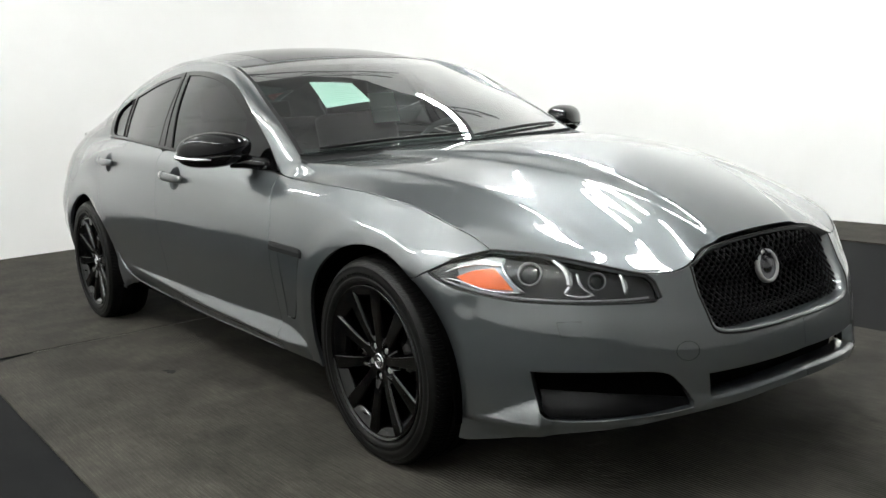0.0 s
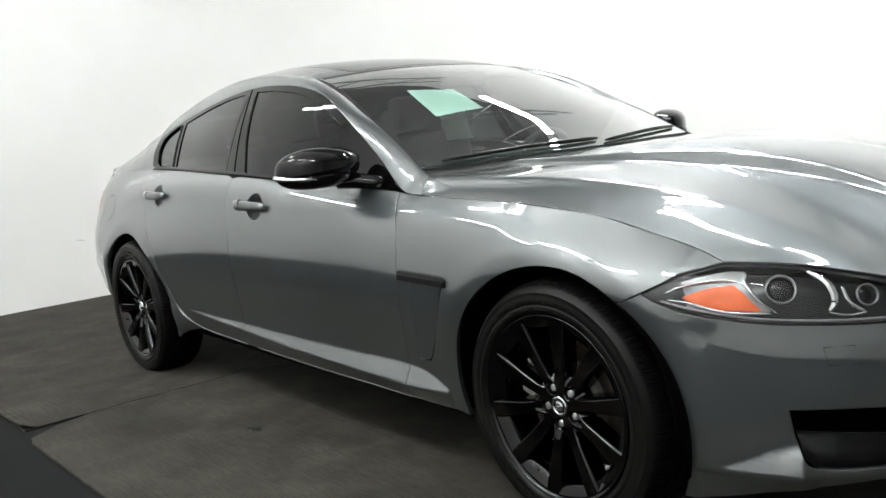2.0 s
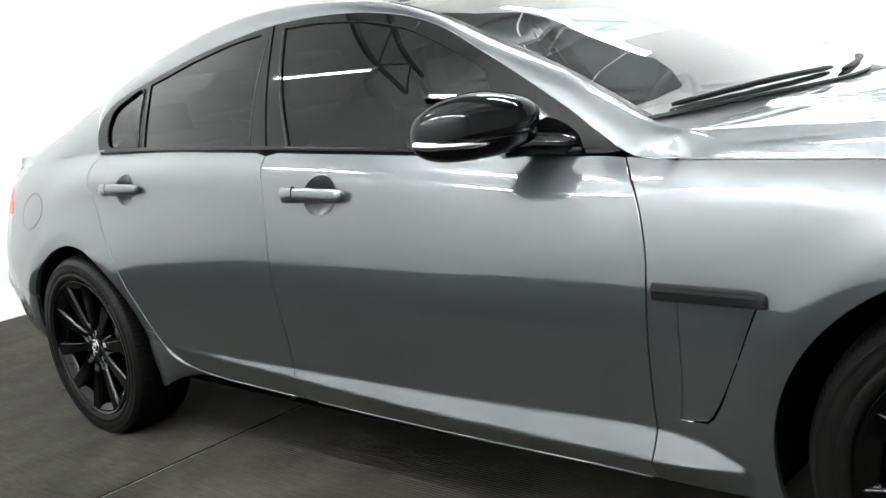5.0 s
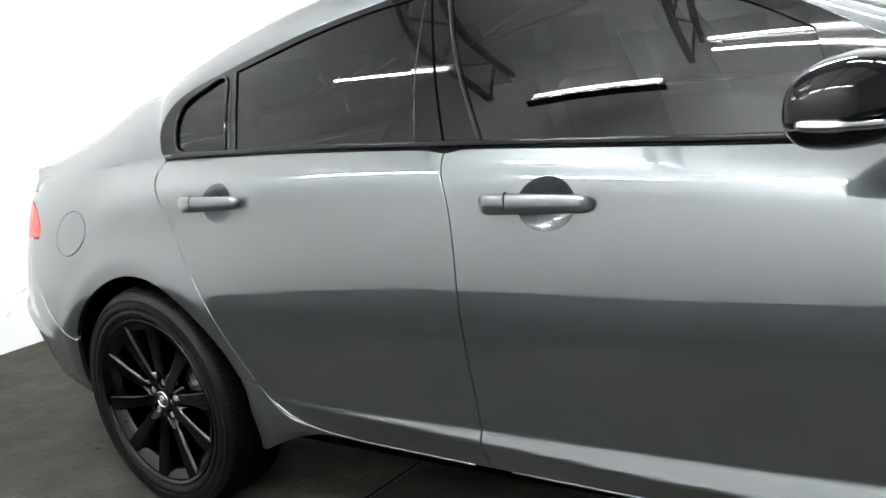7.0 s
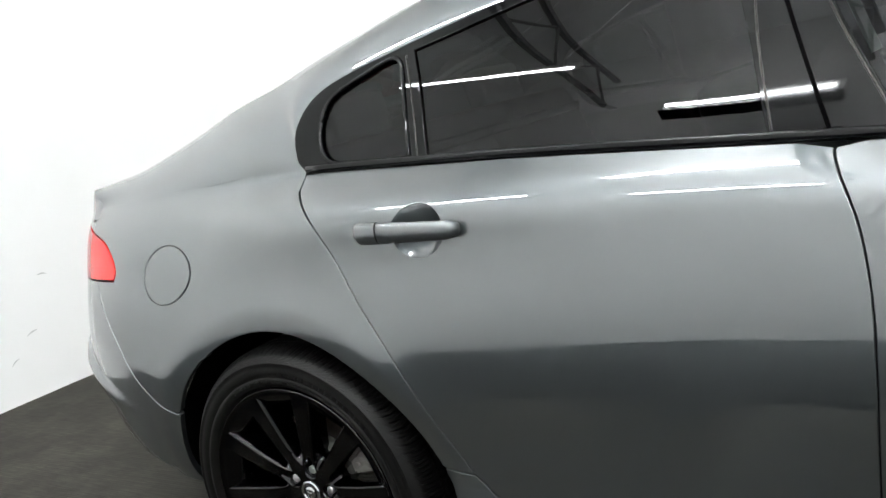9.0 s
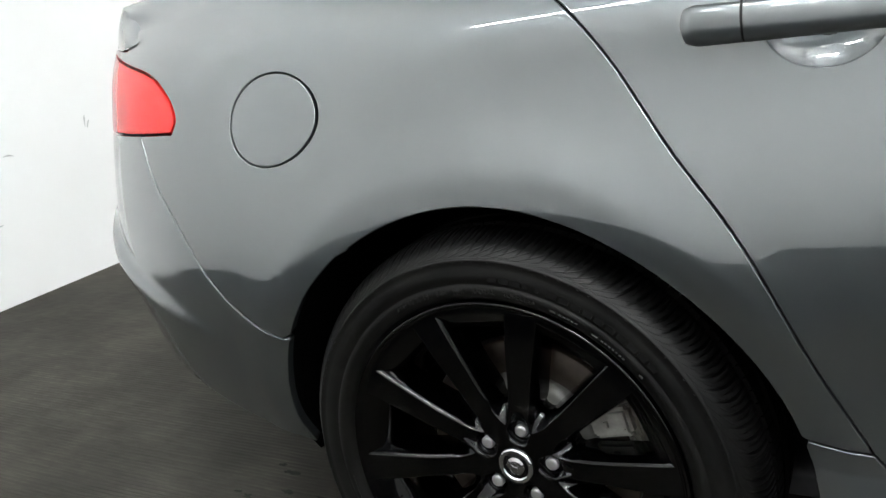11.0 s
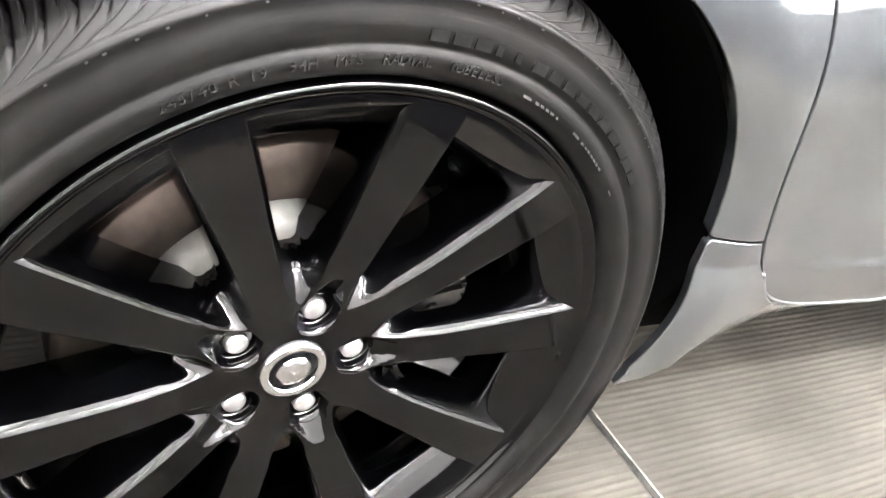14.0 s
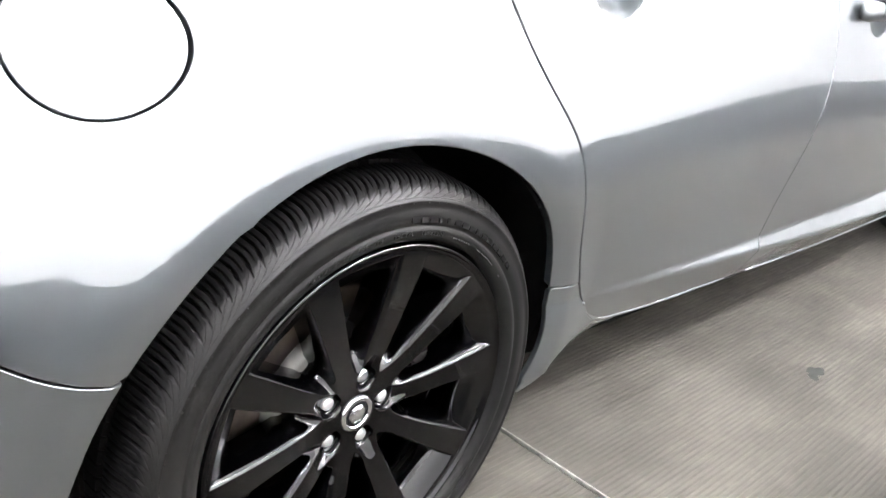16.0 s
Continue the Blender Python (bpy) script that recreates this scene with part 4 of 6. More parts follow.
SPOKE_WIDE = spline((.080, .100, .118, .140, .165, .190, .212, .2376), (.0145, .0136, .0136, .0144, .0160, .0177, .0191, .0208))
FOOT = Vector((.1045 * math.cos(HALF), .1045 * math.sin(HALF)))
FOOT_LONG, FOOT_WIDE = .0415, .0188
NUT_R, NUT_HOLE = .0515, .0190


def window_row(inward, foot, outer):
    """Half a window's edge at one depth: round its foot at the hub, along the spoke, and from the pointed corner along the rim."""
    mid, across = Vector((math.cos(HALF), math.sin(HALF))), Vector((0, -1))
    row = []
    power = 2 / (1.25 + .75 * min(foot / .030, 1))
    for k in range(13):
        f = k / 12 * math.pi / 2
        row.append(FOOT - mid * ((FOOT_LONG - foot) * math.cos(f) ** power) + across * ((FOOT_WIDE - inward) * math.sin(f) ** power))
    start = row[-1]
    far = TIP - outer
    corner_u = far
    for _ in range(6):
        corner_u = math.sqrt(max(far ** 2 - (SPOKE_WIDE(corner_u) + inward) ** 2, 0))
    n = 18
    for k in range(1, n + 1):
        u = start.x + (corner_u - start.x) * k / n
        blend = max(0.0, 1 - k / 5)
        row.append(Vector((u, (SPOKE_WIDE(u) + inward) * (1 - blend) + (start.y + (SPOKE_WIDE(u) - SPOKE_WIDE(start.x))) * blend)))
    a0 = math.atan2(row[-1].y, row[-1].x)
    for k in range(1, 9):
        a = a0 + (HALF - a0) * k / 8
        r = far - .0022 * math.sin(math.pi / 2 * k / 8)
        row.append(Vector((r * math.cos(a), r * math.sin(a))))
    return row


CORNER = 13 + 17
EDGE = [tuple(p) for p in window_row(0, 0, 0)]


def spoke_face(w, ang, nut):
    """One tenth of the wheel's face: a flat spoke with its share of the hub and the rim; a nut sits in a dished pocket that runs out along its spoke."""
    ca, sa = math.cos(ang), math.sin(ang)

    def soft(t):
        t = min(max(t, 0), 1)
        return t * t * (3 - 2 * t)

    def dip(u, v):
        x, out = u - NUT_R, 0.0
        if x > 0:
            wide = .0178 - .30 * max(x - .006, 0)
            run = min(1.0, max(0.0, 1 - (x - .012) / .027))
            out = max(out, .0085 * run * soft((wide - abs(v)) / .0060) * soft(x / .010))
        return out

    def fn(u, v):
        r = math.hypot(u, v)
        return Vector((u * ca - v * sa, FACE(r) + (dip(u, v) if nut and r < .1 else 0.0), u * sa + v * ca))
    rim = [(.2425 * math.cos(radians(a)), .2425 * math.sin(radians(a))) for a in (18, 12, 6, 0, -6, -12, -18)]
    core = [(.012 * math.cos(HALF), -.012 * math.sin(HALF)), (.012 * math.cos(HALF), .012 * math.sin(HALF))]
    outline = core + EDGE + rim + [(x, -t) for x, t in EDGE[::-1]]
    outline = outline[::-1] if area(outline) < 0 else outline
    holes = []
    if nut:
        holes = [[(NUT_R + NUT_HOLE * math.cos(radians(k)), NUT_HOLE * math.sin(radians(k))) for k in range(0, 360, 8)]]
        bm = bmesh.new()
        rows = []
        for k in range(48):
            a = 2 * math.pi * k / 48
            top = fn(NUT_R + NUT_HOLE * math.cos(a), NUT_HOLE * math.sin(a)).y
            ring = []
            for r, t in ((NUT_HOLE + .0004, 0), (NUT_HOLE - .0009, .05), (NUT_HOLE - .0022, .22), (NUT_HOLE - .0034, .6), (NUT_HOLE - .0040, 1)):
                u, v = NUT_R + r * math.cos(a), r * math.sin(a)
                ring.append(bm.verts.new((u * ca - v * sa, top + (.0155 - top) * t - (.0002 if t == 0 else 0), u * sa + v * ca)))
            rows.append(ring)
        for k in range(48):
            p, q = rows[k], rows[(k + 1) % 48]
            for j in range(4):
                bm.faces.new((p[j], q[j], q[j + 1], p[j + 1])).smooth = True
        part("nut_rim", bm, WHEEL_BLACK, w)
    return surface("spoke", fn, outline, (.0022, .0022) if nut else (.006, .006), WHEEL_BLACK, w, holes=holes, depth=.0)


FLANKS = ((0, 0, 0, 0.0), (.0007, .0016, .0009, .0003), (.0030, .0075, .0050, .0031), (.0046, .0140, .0125, .0066), (.0064, .0215, .0220, .0122), (.0080, .0280, .0290, .0200), (.0092, .0315, .0325, .0300), (.0098, .0325, .0335, .0520))


def spoke_edge(ang):
    """The bright bevel, the hollow flanks and the long scooped end of the windows on both sides of a spoke."""
    bm = bmesh.new()
    for s in (1, -1):
        rows = []
        for inward, foot, outer, drop in FLANKS:
            row = []
            for (x, t), (x0, t0) in zip(window_row(inward, foot, outer), EDGE):
                row.append(bm.verts.new((x, FACE(math.hypot(x0, t0)) + drop, t * s)))
            rows.append(row)
        for p, q in zip(rows, rows[1:]):
            for i in range(len(p) - 1):
                bm.faces.new((p[i], p[i + 1], q[i + 1], q[i]) if s < 0 else (p[i + 1], p[i], q[i], q[i + 1])).smooth = True
            bm.edges.get((p[CORNER], q[CORNER])).smooth = False
    return spun(bm, ang)


def spun(bm, ang):
    bmesh.ops.rotate(bm, verts=bm.verts[:], matrix=Matrix.Rotation(-ang, 3, "Y"))
    return bm


NUT_STEEL = material("bright_nut_steel", (0.62, 0.62, 0.61), 0.3, 0.9)
CHROME_RELIEF = material("cast_silver_relief", (0.72, 0.72, 0.73), 0.22, 1.0)
DISC_RUST = mottled(material("rusty_brake_disc", (0.16, 0.11, 0.08), 0.5, 0.6), (0.030, 0.024, 0.020), (0.085, 0.066, 0.053), 25, rough=(0.35, 0.6))
DISC_HAT = mottled(material("grey_disc_bell", (0.55, 0.55, 0.52), 0.5, 0.3), (0.055, 0.055, 0.050), (0.115, 0.114, 0.104), 20)
CALIPER = mottled(material("cast_caliper", (0.5, 0.48, 0.44), 0.5, 0.4), (0.20, 0.19, 0.172), (0.42, 0.405, 0.375), 30)
RELIEF = material("matt_black_relief", (0.0042, 0.0042, 0.0040), 0.8, spec=0.02)
LETTERING = material("raised_rubber", (0.0105, 0.0103, 0.0098), 0.5, spec=0.12)


SPIN = 6.4


def wheel_at(x, y, z):
    bm = bmesh.new()
    lathe(bm, [(.0, .030), (.0, .0200), (.060, .0200), (.075, .0300), (.078, .045)], 72)
    lathe(bm, [(.2525, -.006), (.2538, -.0150), (.2530, -.0200), (.2512, -.0222), (.2494, -.0222), (.2478, -.0205), (.2462, -.0180), (.2440, -.0168), (.2422, -.0164), (.2415, -.0100)], 144)
    lathe(bm, [(.2340, .012), (.2240, .026), (.2170, .060), (.2150, .170), (.2400, .180)], 96)
    bmesh.ops.recalc_face_normals(bm, faces=bm.faces[:])
    w = part("wheel", bm, WHEEL_BLACK, car, "gloss black ten-spoke alloy wheel with its tyre")
    w.location = (x, y, z)
    part("tyre", tyre_mesh(), RUBBER, w, "worn black low-profile road tyre")
    for k in range(10):
        spoke_face(w, radians(SPIN + 36 * k), k % 2 == 0)
        part("spoke_edge", spoke_edge(radians(SPIN + 36 * k)), WHEEL_BLACK, w)
    for k in range(5):
        a = radians(SPIN + 72 * k)
        c = Vector((NUT_R * math.cos(a), .0160, NUT_R * math.sin(a)))
        bm = bmesh.new()
        lathe(bm, [(.0, .016), (.0105, .014), (.0132, .003), (.0148, -.0006), (.0156, -.0012)], 32)
        bmesh.ops.translate(bm, verts=bm.verts[:], vec=c)
        part("nut_pocket", bm, WHEEL_BLACK, w)
        bm = bmesh.new()
        bmesh.ops.create_cone(bm, cap_ends=True, segments=6, radius1=.0088, radius2=.0088, depth=.018, matrix=Matrix.Translation(c + Vector((0, .007, 0))) @ Matrix.Rotation(radians(90), 4, "X"))
        lathe_pts = [(.0092, .0020), (.0092, -.0020), (.0084, -.0036), (.0052, -.0044), (.0, -.0047)]
        ring = lathe(bm, lathe_pts, 20)
        bmesh.ops.translate(bm, verts=[v for rr in ring for v in rr], vec=c)
        bmesh.ops.recalc_face_normals(bm, faces=bm.faces[:])
        part("wheel_nut", bm, NUT_STEEL, w, "steel wheel nut")
    bm = bmesh.new()
    lathe(bm, [(.0, .0042), (.0192, .0042), (.0198, .0030), (.0208, .0022), (.0245, .0024), (.0262, .0034), (.0268, .0050), (.0270, .0110)], 56)
    part("centre_cap", bm, CHROME, w, "chrome-rimmed wheel centre cap")
    bm = bmesh.new()
    lathe(bm, [(.0, .0036), (.0188, .0036), (.0196, .0042)], 36)
    part("cap_field", bm, GLOSS_BLACK, w)
    bm = bmesh.new()
    ring = lathe(bm, [(.0, .0008), (.0040, .0010), (.0078, .0014), (.0112, .0022), (.0144, .0036)], 28)
    for rr in ring:
        for v in rr:
            v.co.y -= 0.0014 * noise.noise(v.co * 300)
            v.co.x, v.co.z = v.co.x * (0.98 + 0.22 * noise.noise(Vector((v.co.z * 90, 3, 1)))), v.co.z * (0.92 + 0.16 * noise.noise(Vector((v.co.x * 110, 7, 2))))
    part("cap_emblem", bm, CHROME_RELIEF, w, "plain silver relief on the cap")
    # brake
    bm = bmesh.new()
    lathe(bm, [(.100, .062), (.161, .062), (.163, .064), (.163, .086), (.161, .088), (.100, .088)], 96, close=True)
    bmesh.ops.recalc_face_normals(bm, faces=bm.faces[:])
    part("brake_disc", bm, DISC_RUST, w, "rust-browned brake disc behind the spokes")
    bm = bmesh.new()
    lathe(bm, [(.040, .040), (.102, .044), (.110, .048), (.117, .061)], 72)
    bmesh.ops.recalc_face_normals(bm, faces=bm.faces[:])
    part("disc_bell", bm, DISC_HAT, w)
    bm = bmesh.new()
    for b in ((.146, .176, .060, .115, -.058, .058), (.118, .166, .040, .062, -.062, -.030), (.112, .170, .038, .060, .014, .056), (.150, .166, .032, .046, -.054, -.038), (.128, .146, .033, .044, .026, .046), (.156, .168, .034, .046, .020, .034), (.158, .172, .046, .062, -.030, .014)):
        one = bmesh.new()
        box(one, *b)
        bmesh.ops.bevel(one, geom=one.edges[:], offset=.006, segments=2, affect="EDGES")
        tmp = bpy.data.meshes.new("block")
        one.to_mesh(tmp)
        one.free()
        bm.from_mesh(tmp)
        bpy.data.meshes.remove(tmp)
    part("brake_caliper", spun(bm, radians(12)), CALIPER, w, "cast grey brake caliper")
    bm = bmesh.new()
    a = radians(203)
    tube(bm, [(.226 * math.cos(a), .010, .226 * math.sin(a)), (.216 * math.cos(a), -.004, .216 * math.sin(a)), (.208 * math.cos(a), -.012, .208 * math.sin(a))], [.0055, .0048, .0050], 10)
    part("valve", bm, SATIN_BLACK, w)
    part("size_lettering", letters("245/40 R 19  94H  M+S  RADIAL  TUBELESS", .0098, .2672, 118.5, 73.5, -.0284), LETTERING, w, "raised size lettering on the tyre")
    marks = random.Random(5)
    ticks = [(a, a + marks.uniform(.25, .45)) for a in (3.0 * k + marks.uniform(-.7, .7) for k in range(120)) if marks.random() < .8]
    tagged(part("mould_ticks", ring_blocks(ticks, .3088, .3130, -.0264, .0010), LETTERING, w, "small dusty mould ticks along the guard ring"), kind="stuff")
    spans = [(86.5 - 3.25 * k, 86.5 - 3.25 * k - (1.0 if k in (3, 4) else 2.5)) for k in range(15)]
    tagged(part("brand_relief", ring_blocks(spans, .2845, .3010, -.0285, .0016), RELIEF, w, "raised block marks on the tyre wall"), kind="stuff")
    tagged(part("small_marks", ring_blocks([(68.6, 67.0)] + [(66 - 1.2 * k, 66 - 1.2 * k - .8) for k in range(5)] + [(56, 54.2)] + [(53.2 - 1.15 * k, 53.2 - 1.15 * k - .75) for k in range(7)] + [(40.3, 39.0)] + [(-28 - 1.2 * k, -28 - 1.2 * k - .8) for k in range(11)] + [(205 - 1.2 * k, 205 - 1.2 * k - .8) for k in range(14)], .2672, .2732, -.0282, .0007), LETTERING, w), kind="stuff")
    return w


wheel_rear = wheel_at(.010, -.856, .340)
copy_thing(wheel_rear, pose(.010, .856, .340, 0, 20, 180))
for _m in (pose(2.907, -.830, .338, 0, -40.5, 0), pose(2.907, .830, .338, 0, 50, 180)):
    for _o in copy_thing(wheel_rear, _m).children:
        if _o.name.startswith("brake_caliper"):
            _o.rotation_euler = (0, radians(-107), 0)  # the front calipers sit behind the axle


# ---- wells, underside, inner shell ----
for _s in (1, -1):
    for _c, _r in ((ARCH_F, R_F), (ARCH_R, R_R)):
        bm = bmesh.new()
        rows = []
        for y in (-.862, -.80, -.70, -.52):
            row = []
            for a in range(-14, 187, 4):
                x, z = _c[0] + (_r + .006) * math.cos(radians(a)), _c[1] + (_r + .006) * math.sin(radians(a))
                row.append(bm.verts.new((x, max(y, -(half_width(min(max(x, X_TAIL), X_NOSE), z) - .010)) * _s, z)))
            rows.append(row)
        for p, q in zip(rows, rows[1:]):
            for k in range(len(p) - 1):
                f = bm.faces.new((p[k], p[k + 1], q[k + 1], q[k]))
                f.smooth = True
        bm.faces.new(rows[-1])
        part("wheel_well", bm, DARK, car, "black plastic wheel arch liner")
for _s in (1, -1):
    for _a in (-6, 8):
        bm = bmesh.new()
        lathe(bm, [(.0, -.0024), (.0038, -.0021), (.0056, -.0006), (.0062, .0012)], 16)
        _x, _z = ARCH_R[0] + (R_R - .004) * math.cos(radians(_a)), ARCH_R[1] + (R_R - .004) * math.sin(radians(_a))
        bmesh.ops.transform(bm, verts=bm.verts[:], matrix=Matrix.Translation((_x, -.790 * _s, _z)) @ Matrix.Rotation(radians(90 - _a), 4, "Y") @ Matrix.Rotation(radians(90), 4, "X"))
        bmesh.ops.recalc_face_normals(bm, faces=bm.faces[:])
        part("liner_clip", bm, SATIN_BLACK, car, "round plastic clip in the arch liner")
SHELL = [(-.42, .58), (-.42, .95), (.3, .97), (1.2, .955), (2.2, .89), (2.9, .80), (3.15, .70)] + laid(arc(*ARCH_F, R_F + .012, 50, 200, 24)) + [(2.5, .23), (.40, .23)] + laid(arc(*ARCH_R, R_R + .012, -4, 150, 24))
surface("inner_shell", side, SHELL[:1] + SHELL[1:], (.06, .05), DARK, car, depth=.0, offset=-.022, mirror=True)
for _b in ((.46, 2.46, -.70, .70, .205, .26), (2.44, 3.50, -.48, .48, .205, .25), (-.85, .48, -.50, .50, .30, .38)):
    bm = bmesh.new()
    box(bm, *_b)
    part("underbody", bm, DARK, car)

# ---- side windows ----
DLO = [(.062, 1.020), (.035, 1.05), (.030, 1.12), (.10, 1.19), (.316, 1.242), (.585, 1.288), (.833, 1.316), (1.04, 1.330), (1.27, 1.322), (1.48, 1.296), (1.677, 1.244), (1.863, 1.148), (2.077, 1.018), (2.228, .916)]
TRIM = uv(DLO) + belt_between(.08, 2.2)[::-1]
GLASS_F = uv([(1.236, .984), (1.150, 1.16), (1.092, 1.311)]) + uv([(1.25, 1.304), (1.45, 1.277), (1.62, 1.232), (1.78, 1.160), (1.872, 1.108)]) + [(1.925, .944), (1.6, .961)]
GLASS_R = uv([(.402, 1.021), (.378, 1.14), (.345, 1.228)]) + uv([(.60, 1.272), (.83, 1.301), (.985, 1.309)]) + uv([(1.030, 1.13), (1.054, .996)]) + [(.7, 1.012)]
GLASS_Q = uv([(.357, 1.024), (.338, 1.13), (.305, 1.216), (.21, 1.197), (.130, 1.165), (.106, 1.120), (.107, 1.078), (.122, 1.047), (.150, 1.033), (.190, 1.029)])
surface("window_trim", side, TRIM, (.03, .025), TRIM_BLACK, car, holes=[GLASS_F, GLASS_R, GLASS_Q], gap=.0015, depth=.010, offset=.001, mirror=True, label="gloss black window surround")
for _n, _p, _l in (("door_glass", GLASS_F, "dark tinted front door glass"), ("door_glass", GLASS_R, "dark tinted rear door glass"), ("quarter_glass", GLASS_Q, "dark tinted quarter glass")):
    surface(_n, side, _p, (.03, .025), SIDE_GLASS, car, depth=.003, offset=-.004, mirror=True, label=_l)
B_GAP = uv([(1.036, 1.324), (1.075, 1.20), (1.115, 1.07), (1.141, .986)])
for _s in (1, -1):
    bm = bmesh.new()
    tube(bm, [p if _s > 0 else Vector((p.x, -p.y, p.z)) for p in (side(a, b) + side_normal(a, b) * .0005 for a, b in B_GAP)], .0035, 6)
    part("pillar_gap", bm, DARK, car)
    bm = bmesh.new()
    pts = [side(a, b + .0065) + side_normal(a, b + .012) * .0035 for a, b in uv(BELT) if a < 2.16]
    tube(bm, [p if _s > 0 else Vector((p.x, -p.y, p.z)) for p in pts], .0085, 12, 0.6)
    part("belt_moulding", bm, GLOSS_BLACK, car, "glossy black waist moulding")


BEAD = material("dull_metal_bead", (0.045, 0.042, 0.040), 0.30, 1.0)
for _s in (1, -1):
    bm = bmesh.new()
    pts = [side(a, b) + side_normal(a, b) * .0015 for a, b in GLASS_Q + GLASS_Q[:1]]
    tube(bm, [(p.x, p.y * _s, p.z) for p in pts], .0052, 8)
    part("quarter_seal", bm, GLOSS_BLACK, car, "rounded gloss black seal round the quarter glass")
for _line in (uv([(.381, 1.020), (.360, 1.13), (.327, 1.220)]), uv([(1.026, 1.295), (1.040, 1.13), (1.060, .996)]), uv([(1.231, .984), (1.145, 1.16), (1.090, 1.300)])):
    for _s in (1, -1):
        bm = bmesh.new()
        pts = [side(a, b) + side_normal(a, b) * .0012 for a, b in _line]
        tube(bm, [(p.x, p.y * _s, p.z) for p in pts], .0019, 8)
        part("glass_bead", bm, BEAD, car, "slim dull metal bead beside the glass")


# ---- door handles ----
def bar(sections, squash=.55, n=14):
    bm = bmesh.new()
    tube(bm, [p for p, _ in sections], [r for _, r in sections], n, squash)
    return bm


for _s in (1, -1):
    for q0, q1, z0, z1, door in ((.290, .528, .906, .903, rd), (1.270, 1.505, .868, .859, fd)):
        parent = door[0] if _s > 0 else door[1]
        secs = []
        for t, rise, r in ((0, .012, .013), (.02, .018, .0195), (.07, .024, .0215), (.2, .028, .0208), (.5, .030, .0195), (.8, .029, .0180), (.93, .026, .0172), (.98, .020, .0150), (1, .012, .010)):
            q, z = q0 + (q1 - q0) * t, z0 + (z1 - z0) * t
            p = side(q, z) + side_normal(q, z) * (rise - .006)
            secs.append((Vector((p.x, p.y * _s, p.z)), r))
        part("door_handle", bar(secs, .5, 18), PAINT, parent, "grey painted pull handle")
        q, z = q0 + .065, z0
        bm = bmesh.new()
        p = side(q, z) + side_normal(q, z) * .0235
        tube(bm, [Vector((p.x - .0012, p.y * _s, p.z)), Vector((p.x + .0012, p.y * _s, p.z))], .0212, 14)
        bmesh.ops.scale(bm, verts=bm.verts[:], vec=(1, .503, 1), space=Matrix.Translation((-p.x, -p.y * _s, -p.z)))
        part("handle_joint", bm, SATIN_BLACK, parent)

# ---- wing vent ----
VENT_SHAPE = [(-.0165, -.004), (-.0165, .0075), (-.0135, .0110), (.0040, .0118), (.0060, .0095), (.0125, .0085), (.0155, .0050), (.0165, -.004)]
for _s in (1, -1):
    bm = bmesh.new()
    rows = []
    for t, low, high in ((0, .90, .90), (.012, 1, 1), (.3, 1, 1), (.6, 1, 1), (.86, 1, .98), (.94, 1, .84), (.985, 1, .55), (1, .92, .30)):
        q, z = 2.327 + .216 * t, .664 - .010 * t
        n = side_normal(q, z)
        ring = []
        for dz, dn in VENT_SHAPE:
            p = side(q, z + dz * (high if dz > 0 else low)) + n * (dn * (1 if 0 < t < 1 else .6))
            ring.append(bm.verts.new((p.x, p.y * _s, p.z)))
        rows.append(ring)
    for p, q in zip(rows, rows[1:]):
        for k in range(8):
            bm.faces.new((p[k], p[(k + 1) % 8], q[(k + 1) % 8], q[k]))
    bm.faces.new(rows[0]), bm.faces.new(rows[-1])
    bmesh.ops.recalc_face_normals(bm, faces=bm.faces[:])
    bmesh.ops.bevel(bm, geom=[e for e in bm.edges if e.calc_face_angle(0) > .5], offset=.0012, segments=2, affect="EDGES")
    part("wing_vent", bm, SATIN_BLACK, car, "satin black wing vent bar with a stepped face")


